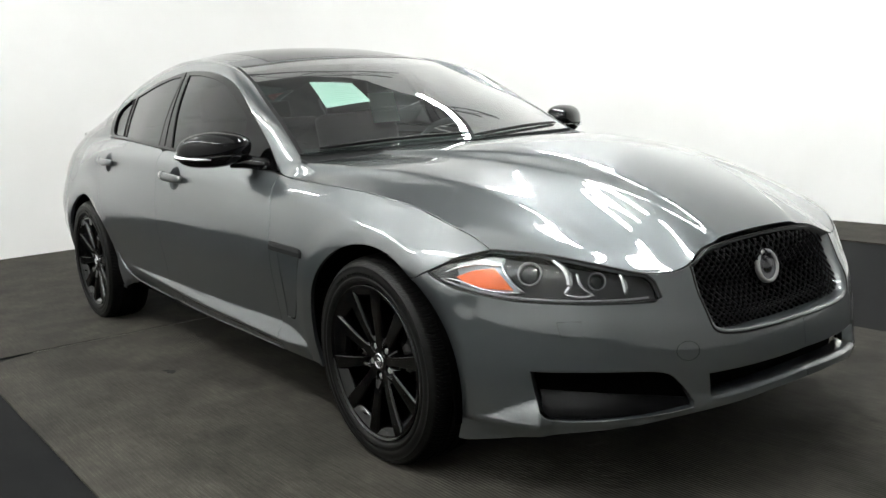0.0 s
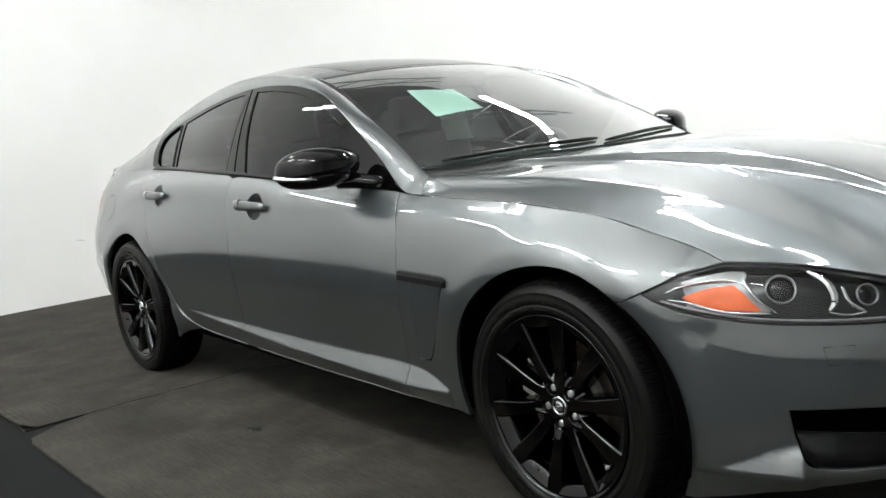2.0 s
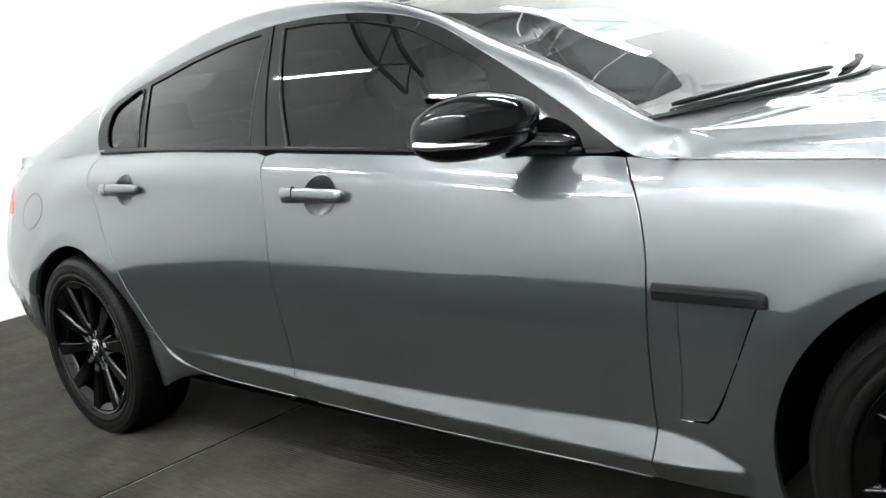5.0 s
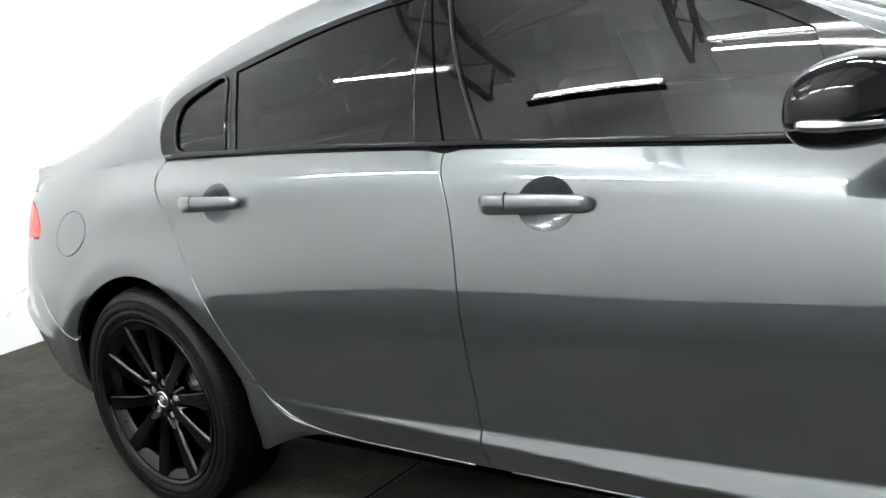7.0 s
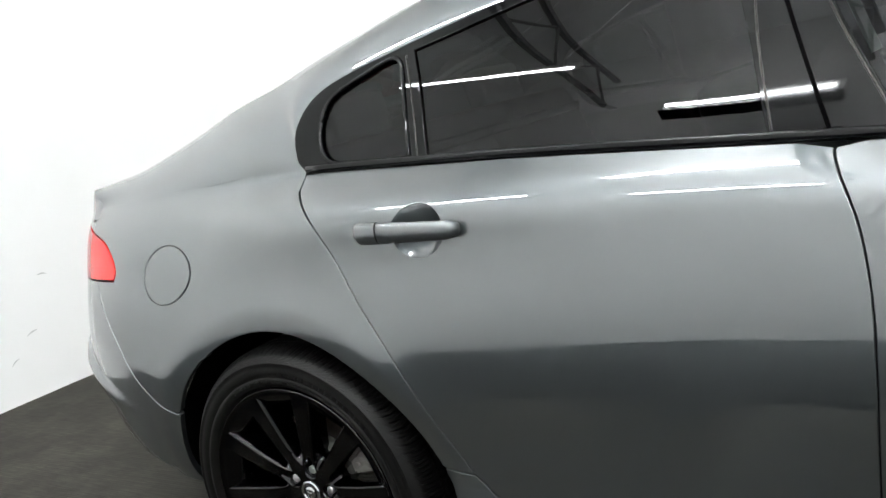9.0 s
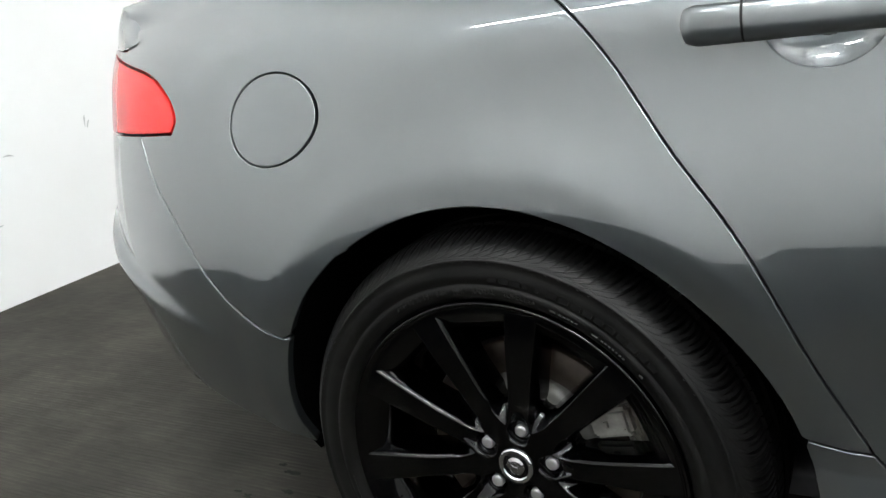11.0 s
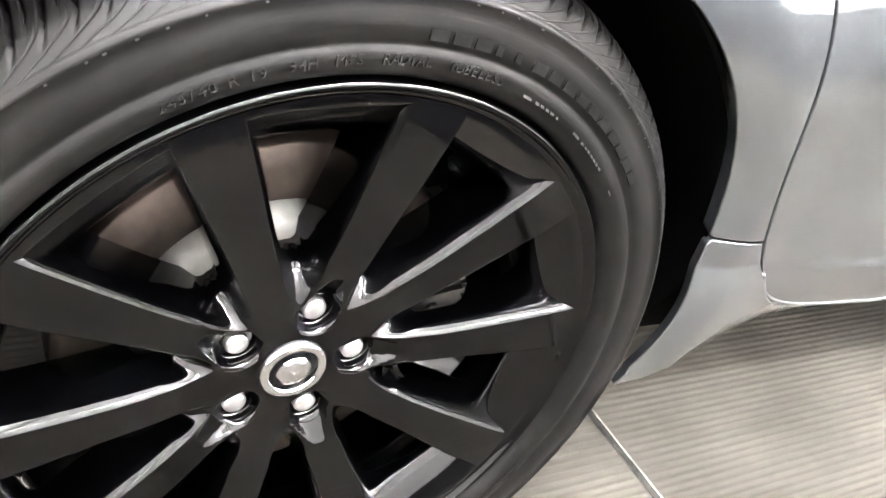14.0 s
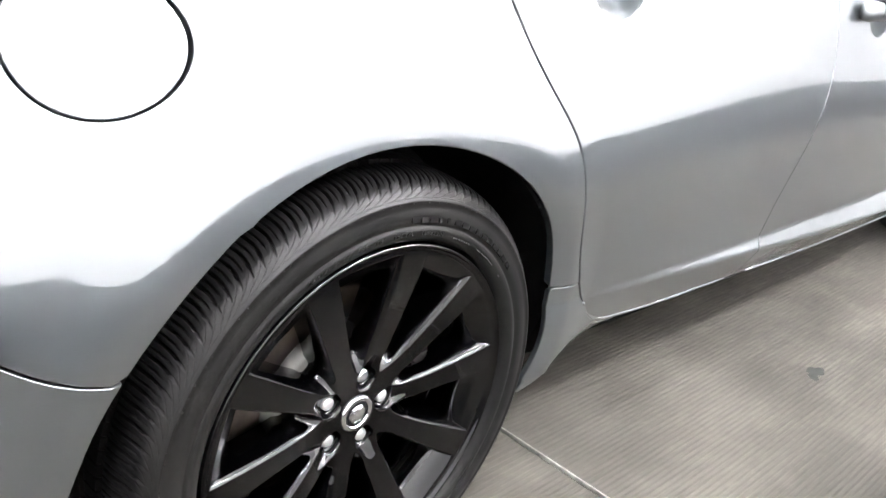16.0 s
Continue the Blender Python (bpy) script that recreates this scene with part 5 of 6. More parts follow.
# ---- door mirrors ----
def mirror(s):
    c = Vector((1.977, -.915, .999))
    phi = -.453
    across, ahead = Vector((math.sin(phi), -math.cos(phi), 0)), Vector((math.cos(phi), math.sin(phi), 0))
    def blob(name, z0, z1, mat, grow=1.0, lab="", lo=0.0, hi=1.0, push=0.0, parent=car):
        bm = bmesh.new()
        n, rows = 40, []
        for j in range(15):
            z = z0 + (z1 - z0) * j / 14
            k = (z - .003) / .0685
            w = max(0.0, 1 - abs(k) ** 2.6) ** .42
            ring = []
            for i in range(n):
                a = 2 * math.pi * i / n
                ca, sa = math.cos(a), math.sin(a)
                x = .140 * w * math.copysign(abs(ca) ** .8, ca) - .012 * k
                y = (.085 if sa > 0 else .050) * (w ** .8) * math.copysign(abs(sa) ** .9, sa) * (1 - .12 * ca)
                pos = -x / .14 + y / .13
                h = z * (1 - .17 * max(0.0, pos) ** 1.3 - .08 * max(0.0, -pos) ** 2) if z > 0 else z
                p = c + across * (x * grow) + ahead * (y * grow) + Vector((0, 0, h))
                ring.append(bm.verts.new((p.x, p.y * s, p.z)))
            rows.append(ring)
        for p, q in zip(rows, rows[1:]):
            for i in range(n):
                f = bm.faces.new((p[i], p[(i + 1) % n], q[(i + 1) % n], q[i]))
                f.smooth = True
        bm.faces.new(rows[0]), bm.faces.new(rows[-1])
        bmesh.ops.recalc_face_normals(bm, faces=bm.faces[:])
        return part(name, bm, mat, parent, lab)
    cap = blob("door_mirror", -.018, .0712, GLOSS_BLACK, 1.0, "gloss black door mirror shell")
    blob("mirror_base", -.0652, -.021, GLOSS_BLACK, .99, "black lower mirror housing", parent=cap)
    bm = bmesh.new()
    pts = []
    for i in range(13):
        a = radians(8 + 80 * i / 12)
        p = c + across * (.143 * math.cos(a) ** .8) + ahead * (.082 * math.sin(a) ** .9) + Vector((0, 0, -.0150 - .016 * i / 12))
        pts.append((p.x, p.y * s, p.z))
    tube(bm, pts, [.0060] + [.0092] * 5 + [.0068] * 5 + [.005, .002], 8)
    part("mirror_indicator", bm, CHROME, cap, "bright clear indicator strip")
    bm = bmesh.new()
    arm = [c + Vector((.02, .06, -.045)), c + Vector((.06, .11, -.052)), Vector((2.09, -.775, .938)), Vector((2.12, -.74, .935))]
    tube(bm, [(p.x, p.y * s, p.z) for p in arm], [.030, .027, .024, .022], 12, 1.3)
    part("mirror_arm", bm, GLOSS_BLACK, cap)


mirror(1), mirror(-1)

# ---- headlights ----
CHROME_SOFT = material("satin_chrome", (0.78, 0.79, 0.80), 0.12, 1.0)
BEZEL = mottled(material("silver_grey_bezel", (0.3, 0.3, 0.31), 0.35, 0.6), (0.20, 0.20, 0.205), (0.34, 0.34, 0.345), 30)
HOUSING = material("headlight_black", (0.010, 0.010, 0.011), 0.3)
for _s in (1, -1):
    body = surface("headlight", lambda q, z: side(q, z) - side_normal(q, z) * (.045 * min(1, max(.12, (q - 3.19) * 4))), LAMP, (.022, .016), HOUSING, car, depth=.0, label="headlight with chrome blades and an orange reflector")
    if _s < 0:
        body.scale = (1, -1, 1)

    def deep(q, z, d):
        return side(q, z) - side_normal(q, z) * d

    surface("lens", side, LAMP, (.022, .016), LENS_GLASS, body, gap=.003, depth=.003, offset=.001, label="clear headlight lens")
    surface("reflector", lambda q, z: deep(q, z, .012), uv([(3.285, .660), (3.345, .681), (3.408, .690)]) + [(3.449, .630)] + uv([(3.36, .634), (3.32, .644)]), (.02, .02), ORANGE, body, depth=.01, label="orange side reflector")
    surface("lamp_bezel", lambda q, z: deep(q, z, .018), uv([(3.212, .664), (3.29, .700), (3.40, .722), (3.452, .722)]) + [(3.452, .716)] + uv([(3.437, .696), (3.450, .655), (3.470, .626)]) + uv([(3.40, .617), (3.30, .634), (3.225, .655)]), (.02, .02), BEZEL, body, depth=.002, label="grey silver bezel round the reflector")
    for width, line in ((.0040, [(3.225, .655), (3.29, .650), (3.37, .628), (3.47, .622)]), (.0038, [(3.225, .660), (3.285, .687), (3.37, .703), (3.43, .700)]),
                        (.0050, [(3.452, .716), (3.437, .696), (3.450, .655), (3.480, .624)]), (.0110, [(3.590, .716), (3.610, .685), (3.608, .645), (3.588, .622)]),
                        (.006, [(3.635, .676), (3.637, .640), (3.662, .618)]), (.0100, [(3.748, .670), (3.752, .640), (3.746, .614)]), (.004, [(3.588, .620), (3.625, .612), (3.665, .616)])):
        bm = bmesh.new()
        tube(bm, [deep(q, z, .014) for q, z in uv(line)], [width * .82 * (.5 + .5 * math.sin(math.pi * (k + 1) / (len(uv(line)) + 1))) for k in range(len(uv(line)))], 8, 1.4)
        part("blade", bm, CHROME_SOFT, body, "chrome light blade")
    for q, z, r in ((3.507, .679, .030), (3.682, .653, .022)):
        p, n = deep(q, z, .030), side_normal(q, z)
        way = n.to_track_quat("Z", "Y").to_matrix().to_4x4()
        bm = bmesh.new()
        ring = lathe(bm, [(r * 1.10, -.01), (r * 1.10, -.016), (r * 1.03, -.018), (r * .98, -.008)], 32)
        bmesh.ops.transform(bm, verts=bm.verts[:], matrix=Matrix.Translation(p) @ way @ Matrix.Rotation(radians(-90), 4, "X"))
        bmesh.ops.recalc_face_normals(bm, faces=bm.faces[:])
        part("projector_ring", bm, BEZEL, body)
        bm = bmesh.new()
        bmesh.ops.create_uvsphere(bm, u_segments=24, v_segments=12, radius=r, matrix=Matrix.Translation(p) @ way @ Matrix.Scale(.5, 4, (0, 0, 1)))
        for f in bm.faces:
            f.smooth = True
        part("projector", bm, GLOSS_BLACK, body, "dark glass projector")
    bm = bmesh.new()
    tube(bm, [deep(q, z, .008) for q, z in uv([(3.235, .652), (3.31, .632), (3.436, .612), (3.583, .603), (3.72, .600), (3.80, .602)])], .0030, 6)
    part("light_strip", bm, BEZEL, body)
    bm = bmesh.new()
    edge = LAMP + LAMP[:1]
    tube(bm, [side(q, z) - side_normal(q, z) * .004 for q, z in edge], .0045, 6)
    part("lamp_seal", bm, SATIN_BLACK, body)

# ---- grille ----
BADGE = material("dull_badge_metal", (0.16, 0.16, 0.17), 0.25, 1.0)


def set_back(q):
    """The mesh is flatter than the nose, so it lies deepest in the middle."""
    return .030 + .050 * math.cos(math.pi / 2 * min(1.0, abs(q - 4.22) / .32)) ** 2


def top_ease(z):
    """The mesh comes forward to the bonnet's edge at the top."""
    return min(1.0, max(.10, (.724 - z) / .09))


whole = GRILLE + [(8.44 - q, z) for q, z in GRILLE[::-1][1:]]
top_edge = [p for p in uv(BONNET_FRONT) if p[0] > 3.94]
whole = whole + [(8.44 - q, z - .005) for q, z in top_edge] + [(q, z - .005) for q, z in top_edge[::-1][1:]]
grille = surface("grille", lambda q, z: side(q, z) - side_normal(q, z) * (.022 + set_back(q)) * top_ease(z), whole, (.03, .02), DARK, car, depth=.0, label="black mesh grille in a grey surround")
bm = bmesh.new()
_rows = []
for k, d in ((0.0, .000), (.035, .001), (.060, .005), (.085, .016), (.10, .034), (.11, .062)):
    ring = []
    for q, z in whole:
        a, b = q + (4.22 - q) * k * .42, z + (.592 - z) * k * (1.25 if z < .592 else .15)
        ring.append(bm.verts.new(side(a, b) - side_normal(a, b) * d * top_ease(z)))
    _rows.append(ring)
for p, q in zip(_rows, _rows[1:]):
    for k in range(len(p)):
        bm.faces.new((p[k], p[(k + 1) % len(p)], q[(k + 1) % len(p)], q[k])).smooth = True
bmesh.ops.recalc_face_normals(bm, faces=bm.faces[:])
part("grille_surround", bm, PAINT, grille, "painted grille surround")
bm = bmesh.new()
tube(bm, [side(q, z) - side_normal(q, z) * .001 for q, z in whole + whole[:1]], .0034, 6)
part("grille_edge", bm, SATIN_BLACK, grille, "slim black edge round the grille")
bm = bmesh.new()
_zs = .49


def in_grille(q, z):
    inside, pts = False, whole
    for (x0, y0), (x1, y1) in zip(pts, pts[1:] + pts[:1]):
        if (y0 > z) != (y1 > z) and q < (x1 - x0) * (z - y0) / (y1 - y0) + x0:
            inside = not inside
    return inside


for k in range(-24, 50):
    for way in (1, -1):
        run = []
        for i in range(40):
            z = _zs - .02 + i * .0065
            q = 3.90 + .0225 * k + way * (z - _zs) * .95 + (0 if way > 0 else .12)
            if in_grille(q, z):
                run.append(side(q, z) - side_normal(q, z) * (set_back(q) + .004 * way) * top_ease(z))
            elif run:
                break
        if len(run) > 2:
            tube(bm, run[::3] + ([run[-1]] if len(run) % 3 != 1 else []), .0026, 5)
tagged(part("grille_mesh", bm, SATIN_BLACK, grille, "black diamond grille mesh"), kind="stuff")
bm = bmesh.new()
lathe(bm, [(.040, -.004), (.0405, -.0085), (.0425, -.0105), (.0470, -.0105), (.0492, -.0080), (.0500, -.003), (.0500, .004)], 48)
_p = side(4.22, .642) - side_normal(4.22, .642) * .060
bmesh.ops.transform(bm, verts=bm.verts[:], matrix=Matrix.Translation(_p) @ Matrix.Rotation(radians(90), 4, "Z") @ Matrix.Rotation(radians(-12), 4, "X"))
bmesh.ops.recalc_face_normals(bm, faces=bm.faces[:])
part("badge", bm, STEEL, grille, "round dull chrome badge ring")
bm = bmesh.new()
lathe(bm, [(.0, -.0045), (.041, -.0045)], 40)
lathe(bm, [(.0, -.0150), (.011, -.0140), (.018, -.0105), (.024, -.0044)], 24)
bmesh.ops.transform(bm, verts=bm.verts[:], matrix=Matrix.Translation(_p) @ Matrix.Rotation(radians(90), 4, "Z") @ Matrix.Rotation(radians(-12), 4, "X"))
bmesh.ops.recalc_face_normals(bm, faces=bm.faces[:])
part("badge_field", bm, BADGE, grille, "dull metal field of the badge with a plain relief")

# ---- intakes ----
VANE = material("black_vane_plastic", (0.0022, 0.0022, 0.0025), 0.35, spec=0.06)
low = [(3.915, .385), (4.22, .395), (4.525, .385), (4.525, .325), (4.22, .345), (3.915, .325)]
surface("lower_intake", lambda q, z: side(q, z) - side_normal(q, z) * .07, [(3.72, .43), (4.72, .43), (4.72, .27), (3.72, .27)], (.03, .03), DARK, car, depth=.0, label="black lower intake")
surface("side_intake", lambda q, z: side(q, z) - side_normal(q, z) * .05, SIDE_INTAKE, (.03, .03), DARK, car, depth=.0, mirror=True, label="black side intake")
surface("intake_vane", lambda q, z: nose(q, z) - side_normal(q, z) * (.045 - .035 * min(max((.345 - z) / .06, 0), 1)), uv([(3.47, .345), (3.62, .340), (3.76, .330), (3.862, .318)]) + uv([(3.862, .300), (3.75, .286), (3.60, .275), (3.52, .277), (3.487, .297)]), (.02, .01), VANE, car, depth=.004, mirror=True, label="black intake vane")
bm = bmesh.new()
_lip = [(3.915, .325), (4.0, .332), (4.12, .341), (4.22, .345), (4.32, .341), (4.44, .332), (4.525, .325)]
rows = [[bm.verts.new(side(q, z) + side_normal(q, z) * d + Vector((0, 0, h))) for q, z in uv(_lip)] for d, h in ((-.055, .000), (-.030, .001), (-.010, .001), (-.002, -.001), (.004, -.004), (.008, -.010))]
for p, q in zip(rows, rows[1:]):
    for k in range(len(p) - 1):
        bm.faces.new((p[k], p[k + 1], q[k + 1], q[k])).smooth = True
bmesh.ops.recalc_face_normals(bm, faces=bm.faces[:])
part("front_lip", bm, PAINT, car)
for _n, _pts in (("tow_cover", [(3.544, .547), (3.606, .549), (3.610, .509), (3.547, .508)]), ("tow_eye_cover", [(3.862 + .030 * math.cos(radians(a)), .455 + .026 * math.sin(radians(a))) for a in range(0, 360, 15)])):
    bm = bmesh.new()
    tube(bm, [nose(q, z) + side_normal(q, z) * .0001 for q, z in (_pts + _pts[:1])], .0006, 5)
    part(_n, bm, DARK, car, "fine joint round a bumper cover")


# ---- screen edge, wipers, papers ----
def nearest(fn, p, rounds=5):
    best, step = (0.5, 0.5), 0.1
    p = Vector(p)
    for _ in range(rounds):
        best = min(((best[0] + i * step, best[1] + j * step) for i in range(-5, 6) for j in range(-5, 6)), key=lambda w: (fn(*w) - p).length)
        step *= 0.25
    return best


def pillar_foot(u, v):
    """Carries the foot of the pillar down on to the corner of the bonnet."""
    k = min(max(u, 0), 1)
    a, b = rail(17, v), FOOT_LINE(v)
    ease = k * k * (3 - 2 * k)
    return Vector((a.x + (b.x - a.x) * k, a.y + (b.y - a.y) * ease, a.z + (b.z - a.z) * (.35 * k + .65 * ease)))


_foot = [bonnet(*nearest(bonnet, rail(17, k / 6) + Vector((.105, .010, -.035)))) + Vector((0, 0, .0015)) for k in range(7)]
FOOT_LINE = along(_foot)
surface("pillar_foot", pillar_foot, SQUARE, (.1, .1), PAINT, car, depth=.0, mirror=True)
surface("screen_band", screen, [(.955, .01), (1.0, .0), (1.0, 1.0), (.955, .99)], (.02, .04), SATIN_BLACK, car, depth=.003, offset=-.006, label="black band along the foot of the screen")
for _v in ((0.0, .011), (.987, 1.0)):
    surface("screen_seal", screen, [(0, _v[0]), (1, _v[0]), (1, _v[1]), (0, _v[1])], (.04, .02), SATIN_BLACK, car, depth=.003, offset=.0006, label="black seal along the edge of the screen")
surface("screen_seal", screen, [(0, .02), (.03, .02), (.03, .98), (0, .98)], (.02, .04), SATIN_BLACK, car, depth=.003, offset=.0006)
bm = bmesh.new()
cowl_pts = [screen(1.0, v) for v in [k / 24 for k in range(25)]]
rows = [[bm.verts.new(p + Vector((dx, 0, dz))) for p in cowl_pts] for dx, dz in ((-.02, -.010), (.035, -.020), (.075, -.035))]
for p, q in zip(rows, rows[1:]):
    for k in range(len(p) - 1):
        bm.faces.new((p[k], p[k + 1], q[k + 1], q[k])).smooth = True
bmesh.ops.recalc_face_normals(bm, faces=bm.faces[:])
part("cowl", bm, SATIN_BLACK, car, "black scuttle panel below the windscreen")
for _a, _b in (((.975, .055), (.955, .50)), ((.975, .52), (.94, .95))):
    pts = [screen(_a[0] + (_b[0] - _a[0]) * t, _a[1] + (_b[1] - _a[1]) * t) + Vector((.010, 0, .003 + .004 * math.sin(math.pi * t))) for t in [k / 14 for k in range(15)]]
    bm = bmesh.new()
    tube(bm, pts, [.004] + [.0068] * 13 + [.004], 8)
    part("wiper", bm, SATIN_BLACK, car, "black windscreen wiper")
paper = [nearest(screen, p) for p in ((1.800, -.385, 1.238), (1.905, -.238, 1.241), (2.066, -.257, 1.122), (2.033, -.444, 1.117))]
note = surface("paper_notice", screen, paper, (.02, .02), PAPER, car, depth=.0006, offset=-.007, label="pale green printed paper behind the windscreen")
for k in range(9):
    t = .14 + .085 * k
    a = [paper[0][i] + (paper[3][i] - paper[0][i]) * t for i in (0, 1)]
    b = [paper[1][i] + (paper[2][i] - paper[1][i]) * t for i in (0, 1)]
    f0, f1, h = .12, (.86 if k % 3 else .62), .028
    def at(f, d):
        return tuple(a[i] + (b[i] - a[i]) * f + (paper[3][i] - paper[0][i]) * d for i in (0, 1))
    surface("print_bar", screen, [at(f0, 0), at(f1, 0), at(f1, h), at(f0, h)], (.02, .02), PAPER_INK, note, depth=.0, offset=-.0062)
bm = bmesh.new()
v = box(bm, -.0012, .0012, -.085, .085, -.085, .085)
bmesh.ops.transform(bm, verts=bm.verts[:], matrix=Matrix.Translation((.98, .52, 1.10)) @ Matrix.Rotation(radians(-18), 4, "Y"))
part("seat_tag", bm, PAPER, car, "pale paper tag hung on the seat")

# ---- cabin ----
TRIM_DARK = mottled(material("dark_cabin_trim", (0.03, 0.03, 0.032), 0.7), (0.022, 0.022, 0.024), (0.04, 0.04, 0.042), 20)
LEATHER = mottled(material("charcoal_leather", (0.045, 0.043, 0.042), 0.5), (0.016, 0.0155, 0.015), (0.030, 0.029, 0.028), 12)


def cushion(x0, x1, y0, y1, z0, z1, bevel, tilt=0.0):
    bm = bmesh.new()
    box(bm, x0, x1, y0, y1, z0, z1)
    bmesh.ops.bevel(bm, geom=bm.edges[:], offset=bevel, segments=4, affect="EDGES", profile=.6)
    if tilt:
        bmesh.ops.rotate(bm, verts=bm.verts[:], cent=(x0, 0, z0), matrix=Matrix.Rotation(radians(tilt), 3, "Y"))
    for f in bm.faces:
        f.smooth = True
    return bm


for y in (-.36, .36):
    seat = part("front_seat", cushion(1.05, 1.60, y - .25, y + .25, .42, .58, .05), LEATHER, car, "charcoal leather front seat")
    part("seat_back", cushion(1.00, 1.12, y - .24, y + .24, .54, 1.08, .05, -14), LEATHER, seat)
    part("headrest", cushion(.83, .92, y - .13, y + .13, 1.07, 1.25, .035, -8), LEATHER, seat)
bench = part("rear_seat", cushion(.20, .72, -.62, .62, .42, .60, .06), LEATHER, car, "charcoal leather rear bench")
part("seat_back", cushion(.12, .26, -.62, .62, .56, 1.06, .06, -22), LEATHER, bench)
for y in (-.36, .36):
    part("headrest", cushion(-.10, -.02, y - .12, y + .12, 1.04, 1.16, .03, -10), LEATHER, bench)
part("dashboard", cushion(1.82, 2.32, -.68, .68, .66, .945, .07), TRIM_DARK, car, "dark dashboard below the windscreen")
part("cabin_floor", cushion(.0, 2.4, -.70, .70, .26, .30, .01), TRIM_DARK, car)
part("parcel_shelf", cushion(-.50, .12, -.56, .56, .985, 1.01, .01), TRIM_DARK, car)
surface("headlining", lambda u, v: roof_fn(u, v) - Vector((0, 0, .035)), [(.02, .02), (.98, .02), (.98, .98), (.02, .98)], (.1, .1), TRIM_DARK, car, depth=.0)
bm = bmesh.new()
lathe(bm, [(.185 + .014 * math.cos(radians(a)), .014 * math.sin(radians(a))) for a in range(0, 360, 40)], 40, close=True)
bmesh.ops.transform(bm, verts=bm.verts[:], matrix=Matrix.Translation((1.72, .36, .86)) @ Matrix.Rotation(radians(90), 4, "Z") @ Matrix.Rotation(radians(22), 4, "X"))
part("steering_wheel", bm, TRIM_DARK, car)
part("rear_view_mirror", cushion(1.66, 1.70, -.11, .11, 1.245, 1.305, .015), TRIM_DARK, car)

# ---- marks on the mats and the wall ----
SMEAR = mottled(material("black_rubber_smear", (0.008, 0.008, 0.008), 0.8, spec=0.1), (0.006, 0.006, 0.006), (0.014, 0.0135, 0.013), 40)
SCUFF = mottled(material("grey_wall_scuff", (0.4, 0.4, 0.39), 0.7), (0.42, 0.42, 0.41), (0.62, 0.62, 0.61), 60)


def blot(cx, cy, rx, ry, seed, z):
    """A thin ragged smear lying on a mat."""
    bm = bmesh.new()
    n = 22
    rim = []
    for k in range(n):
        a = 2 * math.pi * k / n
        r = 0.65 + 0.7 * noise.noise(Vector((math.cos(a) * 1.6, math.sin(a) * 1.6, seed * 3.7)))
        rim.append((cx + rx * r * math.cos(a), cy + ry * r * math.sin(a)))
    top = [bm.verts.new((x, y, z + .0005)) for x, y in rim]
    low = [bm.verts.new((x, y, z - .0002)) for x, y in rim]
    bm.faces.new(top)
    for k in range(n):
        bm.faces.new((low[k], low[(k + 1) % n], top[(k + 1) % n], top[k]))
    return bm


mats = [ob for ob in bpy.data.objects if ob.name.startswith("floor_mat")]
near_mat = next(m for m in mats if m.data.vertices and max(v.co.x for v in m.data.vertices) > 5 and min(v.co.y for v in m.data.vertices) < 0)
rear_mat = next(m for m in mats if max(v.co.x for v in m.data.vertices) < 1)
_rnd = random.Random(8)
# Worn mat edge; its lit face is put into the pale colour too.
EDGE_PALE = mottled(material("worn_lit_mat_edge", (0.3, 0.3, 0.28), 0.8), (0.05, 0.048, 0.043), (0.22, 0.215, 0.19), 45, 6.0)
bm = bmesh.new()
rows = []
for k in range(241):
    y = -1.36 + 2.908 * k / 240
    w = .0028 + .0040 * noise.noise(Vector((y * 14, 2, 5))) ** 2 + .0012 * noise.noise(Vector((y * 60, 1, 0)))
    rows.append([bm.verts.new(c) for c in ((SEAM - .0005, y, FLOOR - .009), (SEAM - .0005, y, FLOOR + .0008), (SEAM - .0005 - w, y, FLOOR + .0004), (SEAM - .0010 - w, y, FLOOR - .009))])
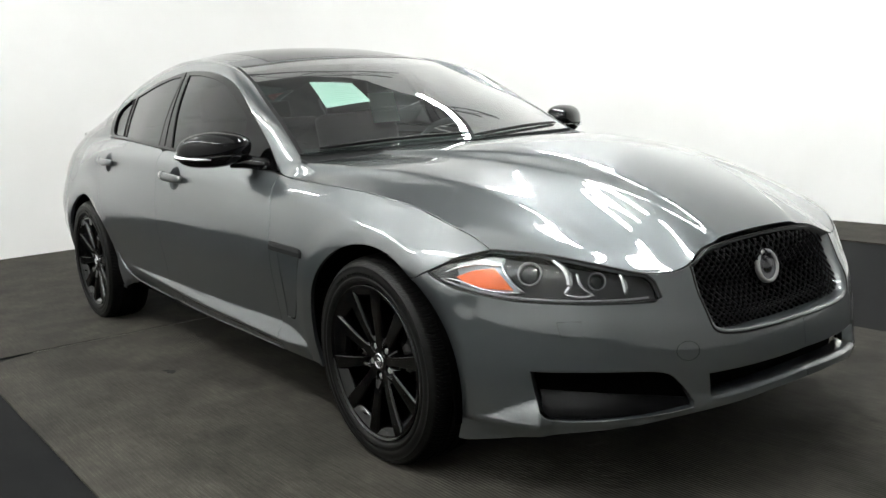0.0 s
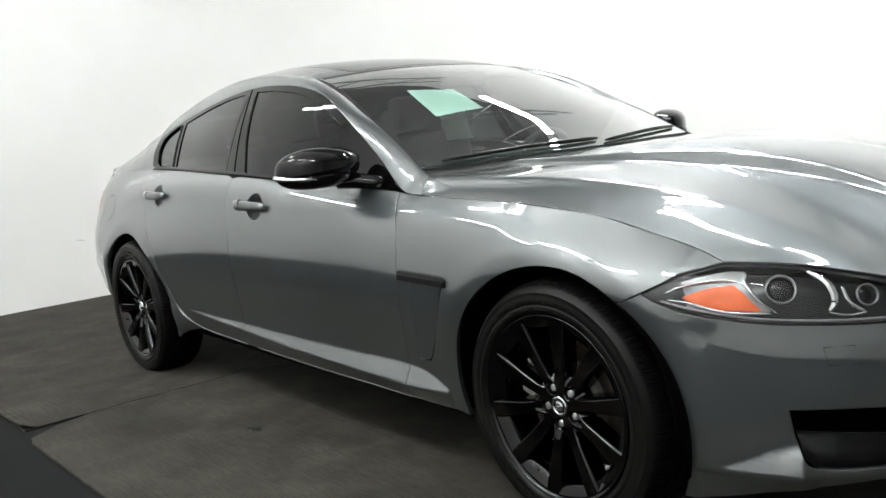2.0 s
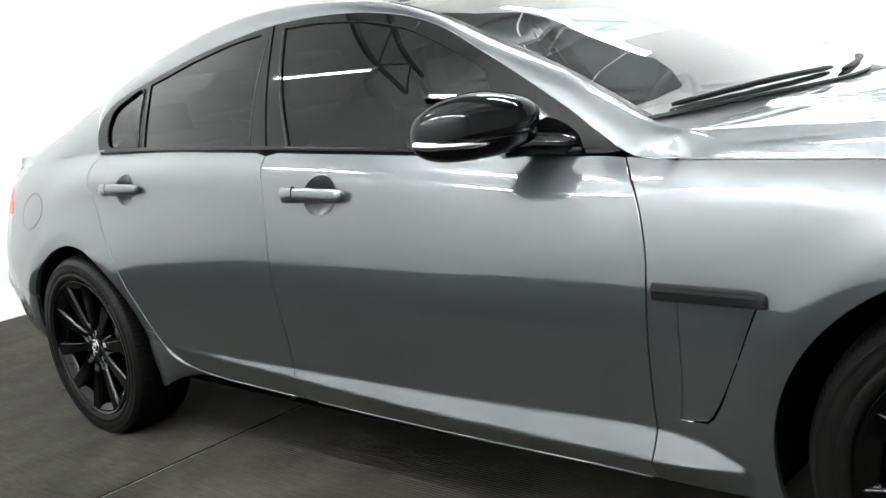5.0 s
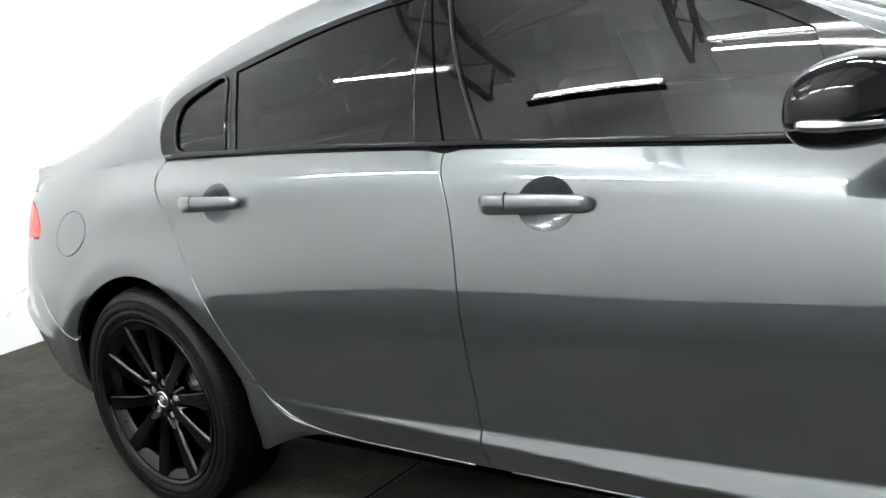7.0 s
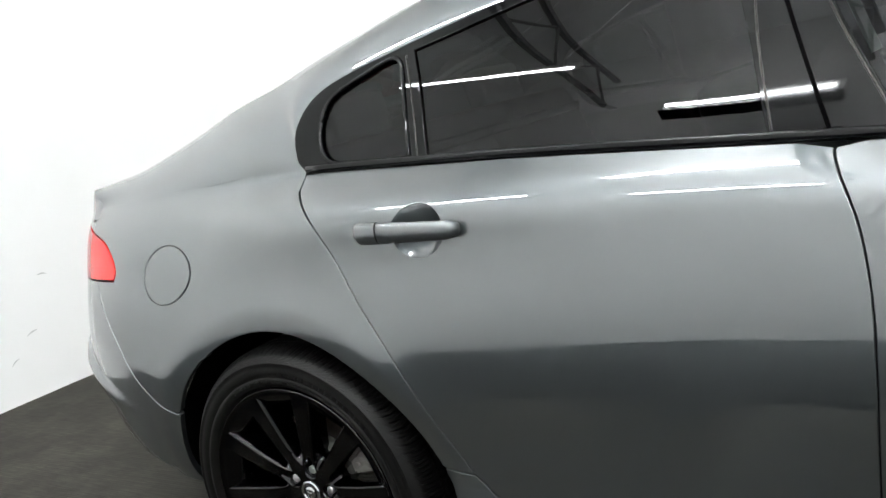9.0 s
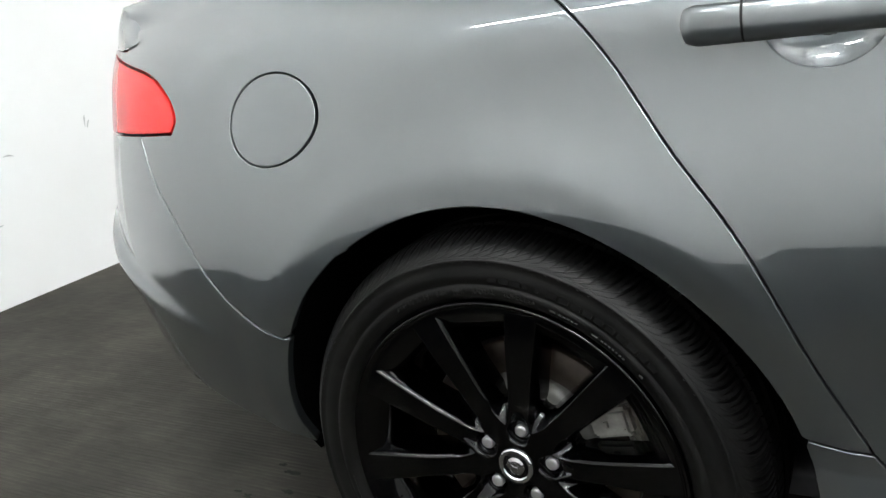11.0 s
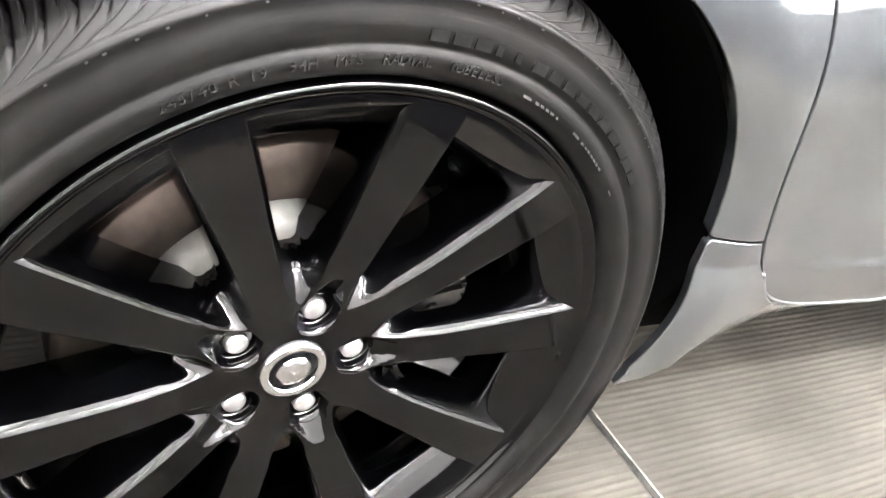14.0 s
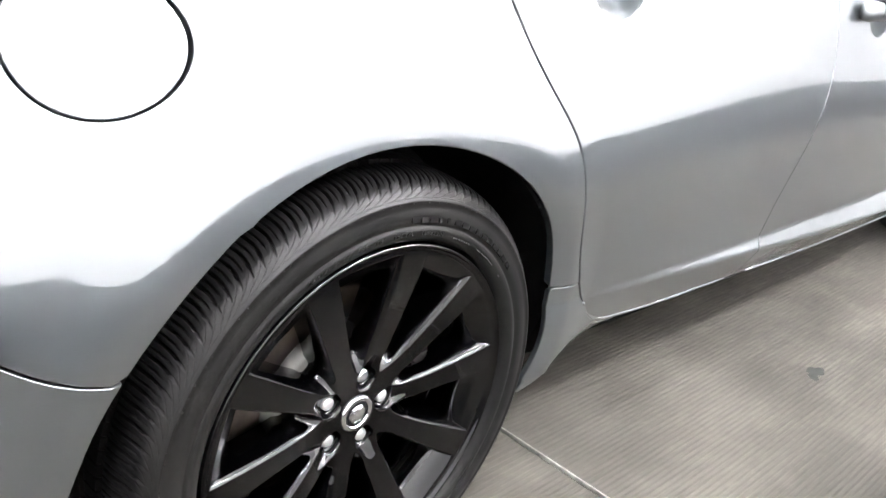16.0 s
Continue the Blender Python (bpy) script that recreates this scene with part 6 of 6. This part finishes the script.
for p, q in zip(rows, rows[1:]):
    for k in range(4):
        bm.faces.new((p[k], q[k], q[(k + 1) % 4], p[(k + 1) % 4]))
bmesh.ops.recalc_face_normals(bm, faces=bm.faces[:])
part("worn_edge", bm, EDGE_PALE, near_mat, "worn edge along the joint of the mats, its lit face put in pale")
part("scuff_mark", blot(1.405, -.985, .060, .034, 1, FLOOR), SMEAR, near_mat, "small black scuff on the mat")
for k in range(16):
    x, y = -.66 + _rnd.gauss(0, .10), -.62 + _rnd.gauss(0, .07)
    part("scuff_mark", blot(x, y, _rnd.uniform(.012, .05), _rnd.uniform(.004, .011), k + 2, FLOOR + .001), SMEAR, rear_mat)
west = bpy.data.objects["wall_west"]
for y, z, l, tilt in ((.738, .655, .05, 78), (.752, .64, .035, 60), (.349, .59, .05, -8), (.22, .33, .06, 15), (-.25, .48, .07, -12), (.10, .22, .05, 30)):
    bm = bmesh.new()
    d = Vector((0, math.cos(radians(tilt)), math.sin(radians(tilt))))
    tube(bm, [Vector((X_WALL, y, z)) + d * (l * (t - .5)) + Vector((0, 0, .006 * math.sin(3 * t))) for t in (0, .25, .5, .75, 1)], [.0008, .0030, .0042, .0026, .0008], 6)
    bmesh.ops.scale(bm, verts=bm.verts[:], vec=(.25, 1, 1), space=Matrix.Translation((-X_WALL, 0, 0)))
    part("scuff_mark", bm, SCUFF, west, "faint grey scuff on the wall")

bm = bmesh.new()
rows = []
for k in range(15):
    x = SEAM - .30 + .284 * k / 14
    rise = .026 * (k / 14) ** 1.6 * (1 - .35 * math.sin(k * .9) ** 2)
    rows.append([bm.verts.new((x, -1.612 + .012 * j, FLOOR + .0015 + rise * (1 - j / 5) ** 2 + .0015 * h)) for h in (0, 1) for j in (range(6) if h == 0 else range(5, -1, -1))])
for p, q in zip(rows, rows[1:]):
    for i in range(12):
        f = bm.faces.new((p[i], q[i], q[(i + 1) % 12], p[(i + 1) % 12]))
        f.smooth = True
bm.faces.new(rows[0]), bm.faces.new(rows[-1][::-1])
bmesh.ops.recalc_face_normals(bm, faces=bm.faces[:])
part("curled_edge", bm, MAT, rear_mat, "curled-up corner of the mat")
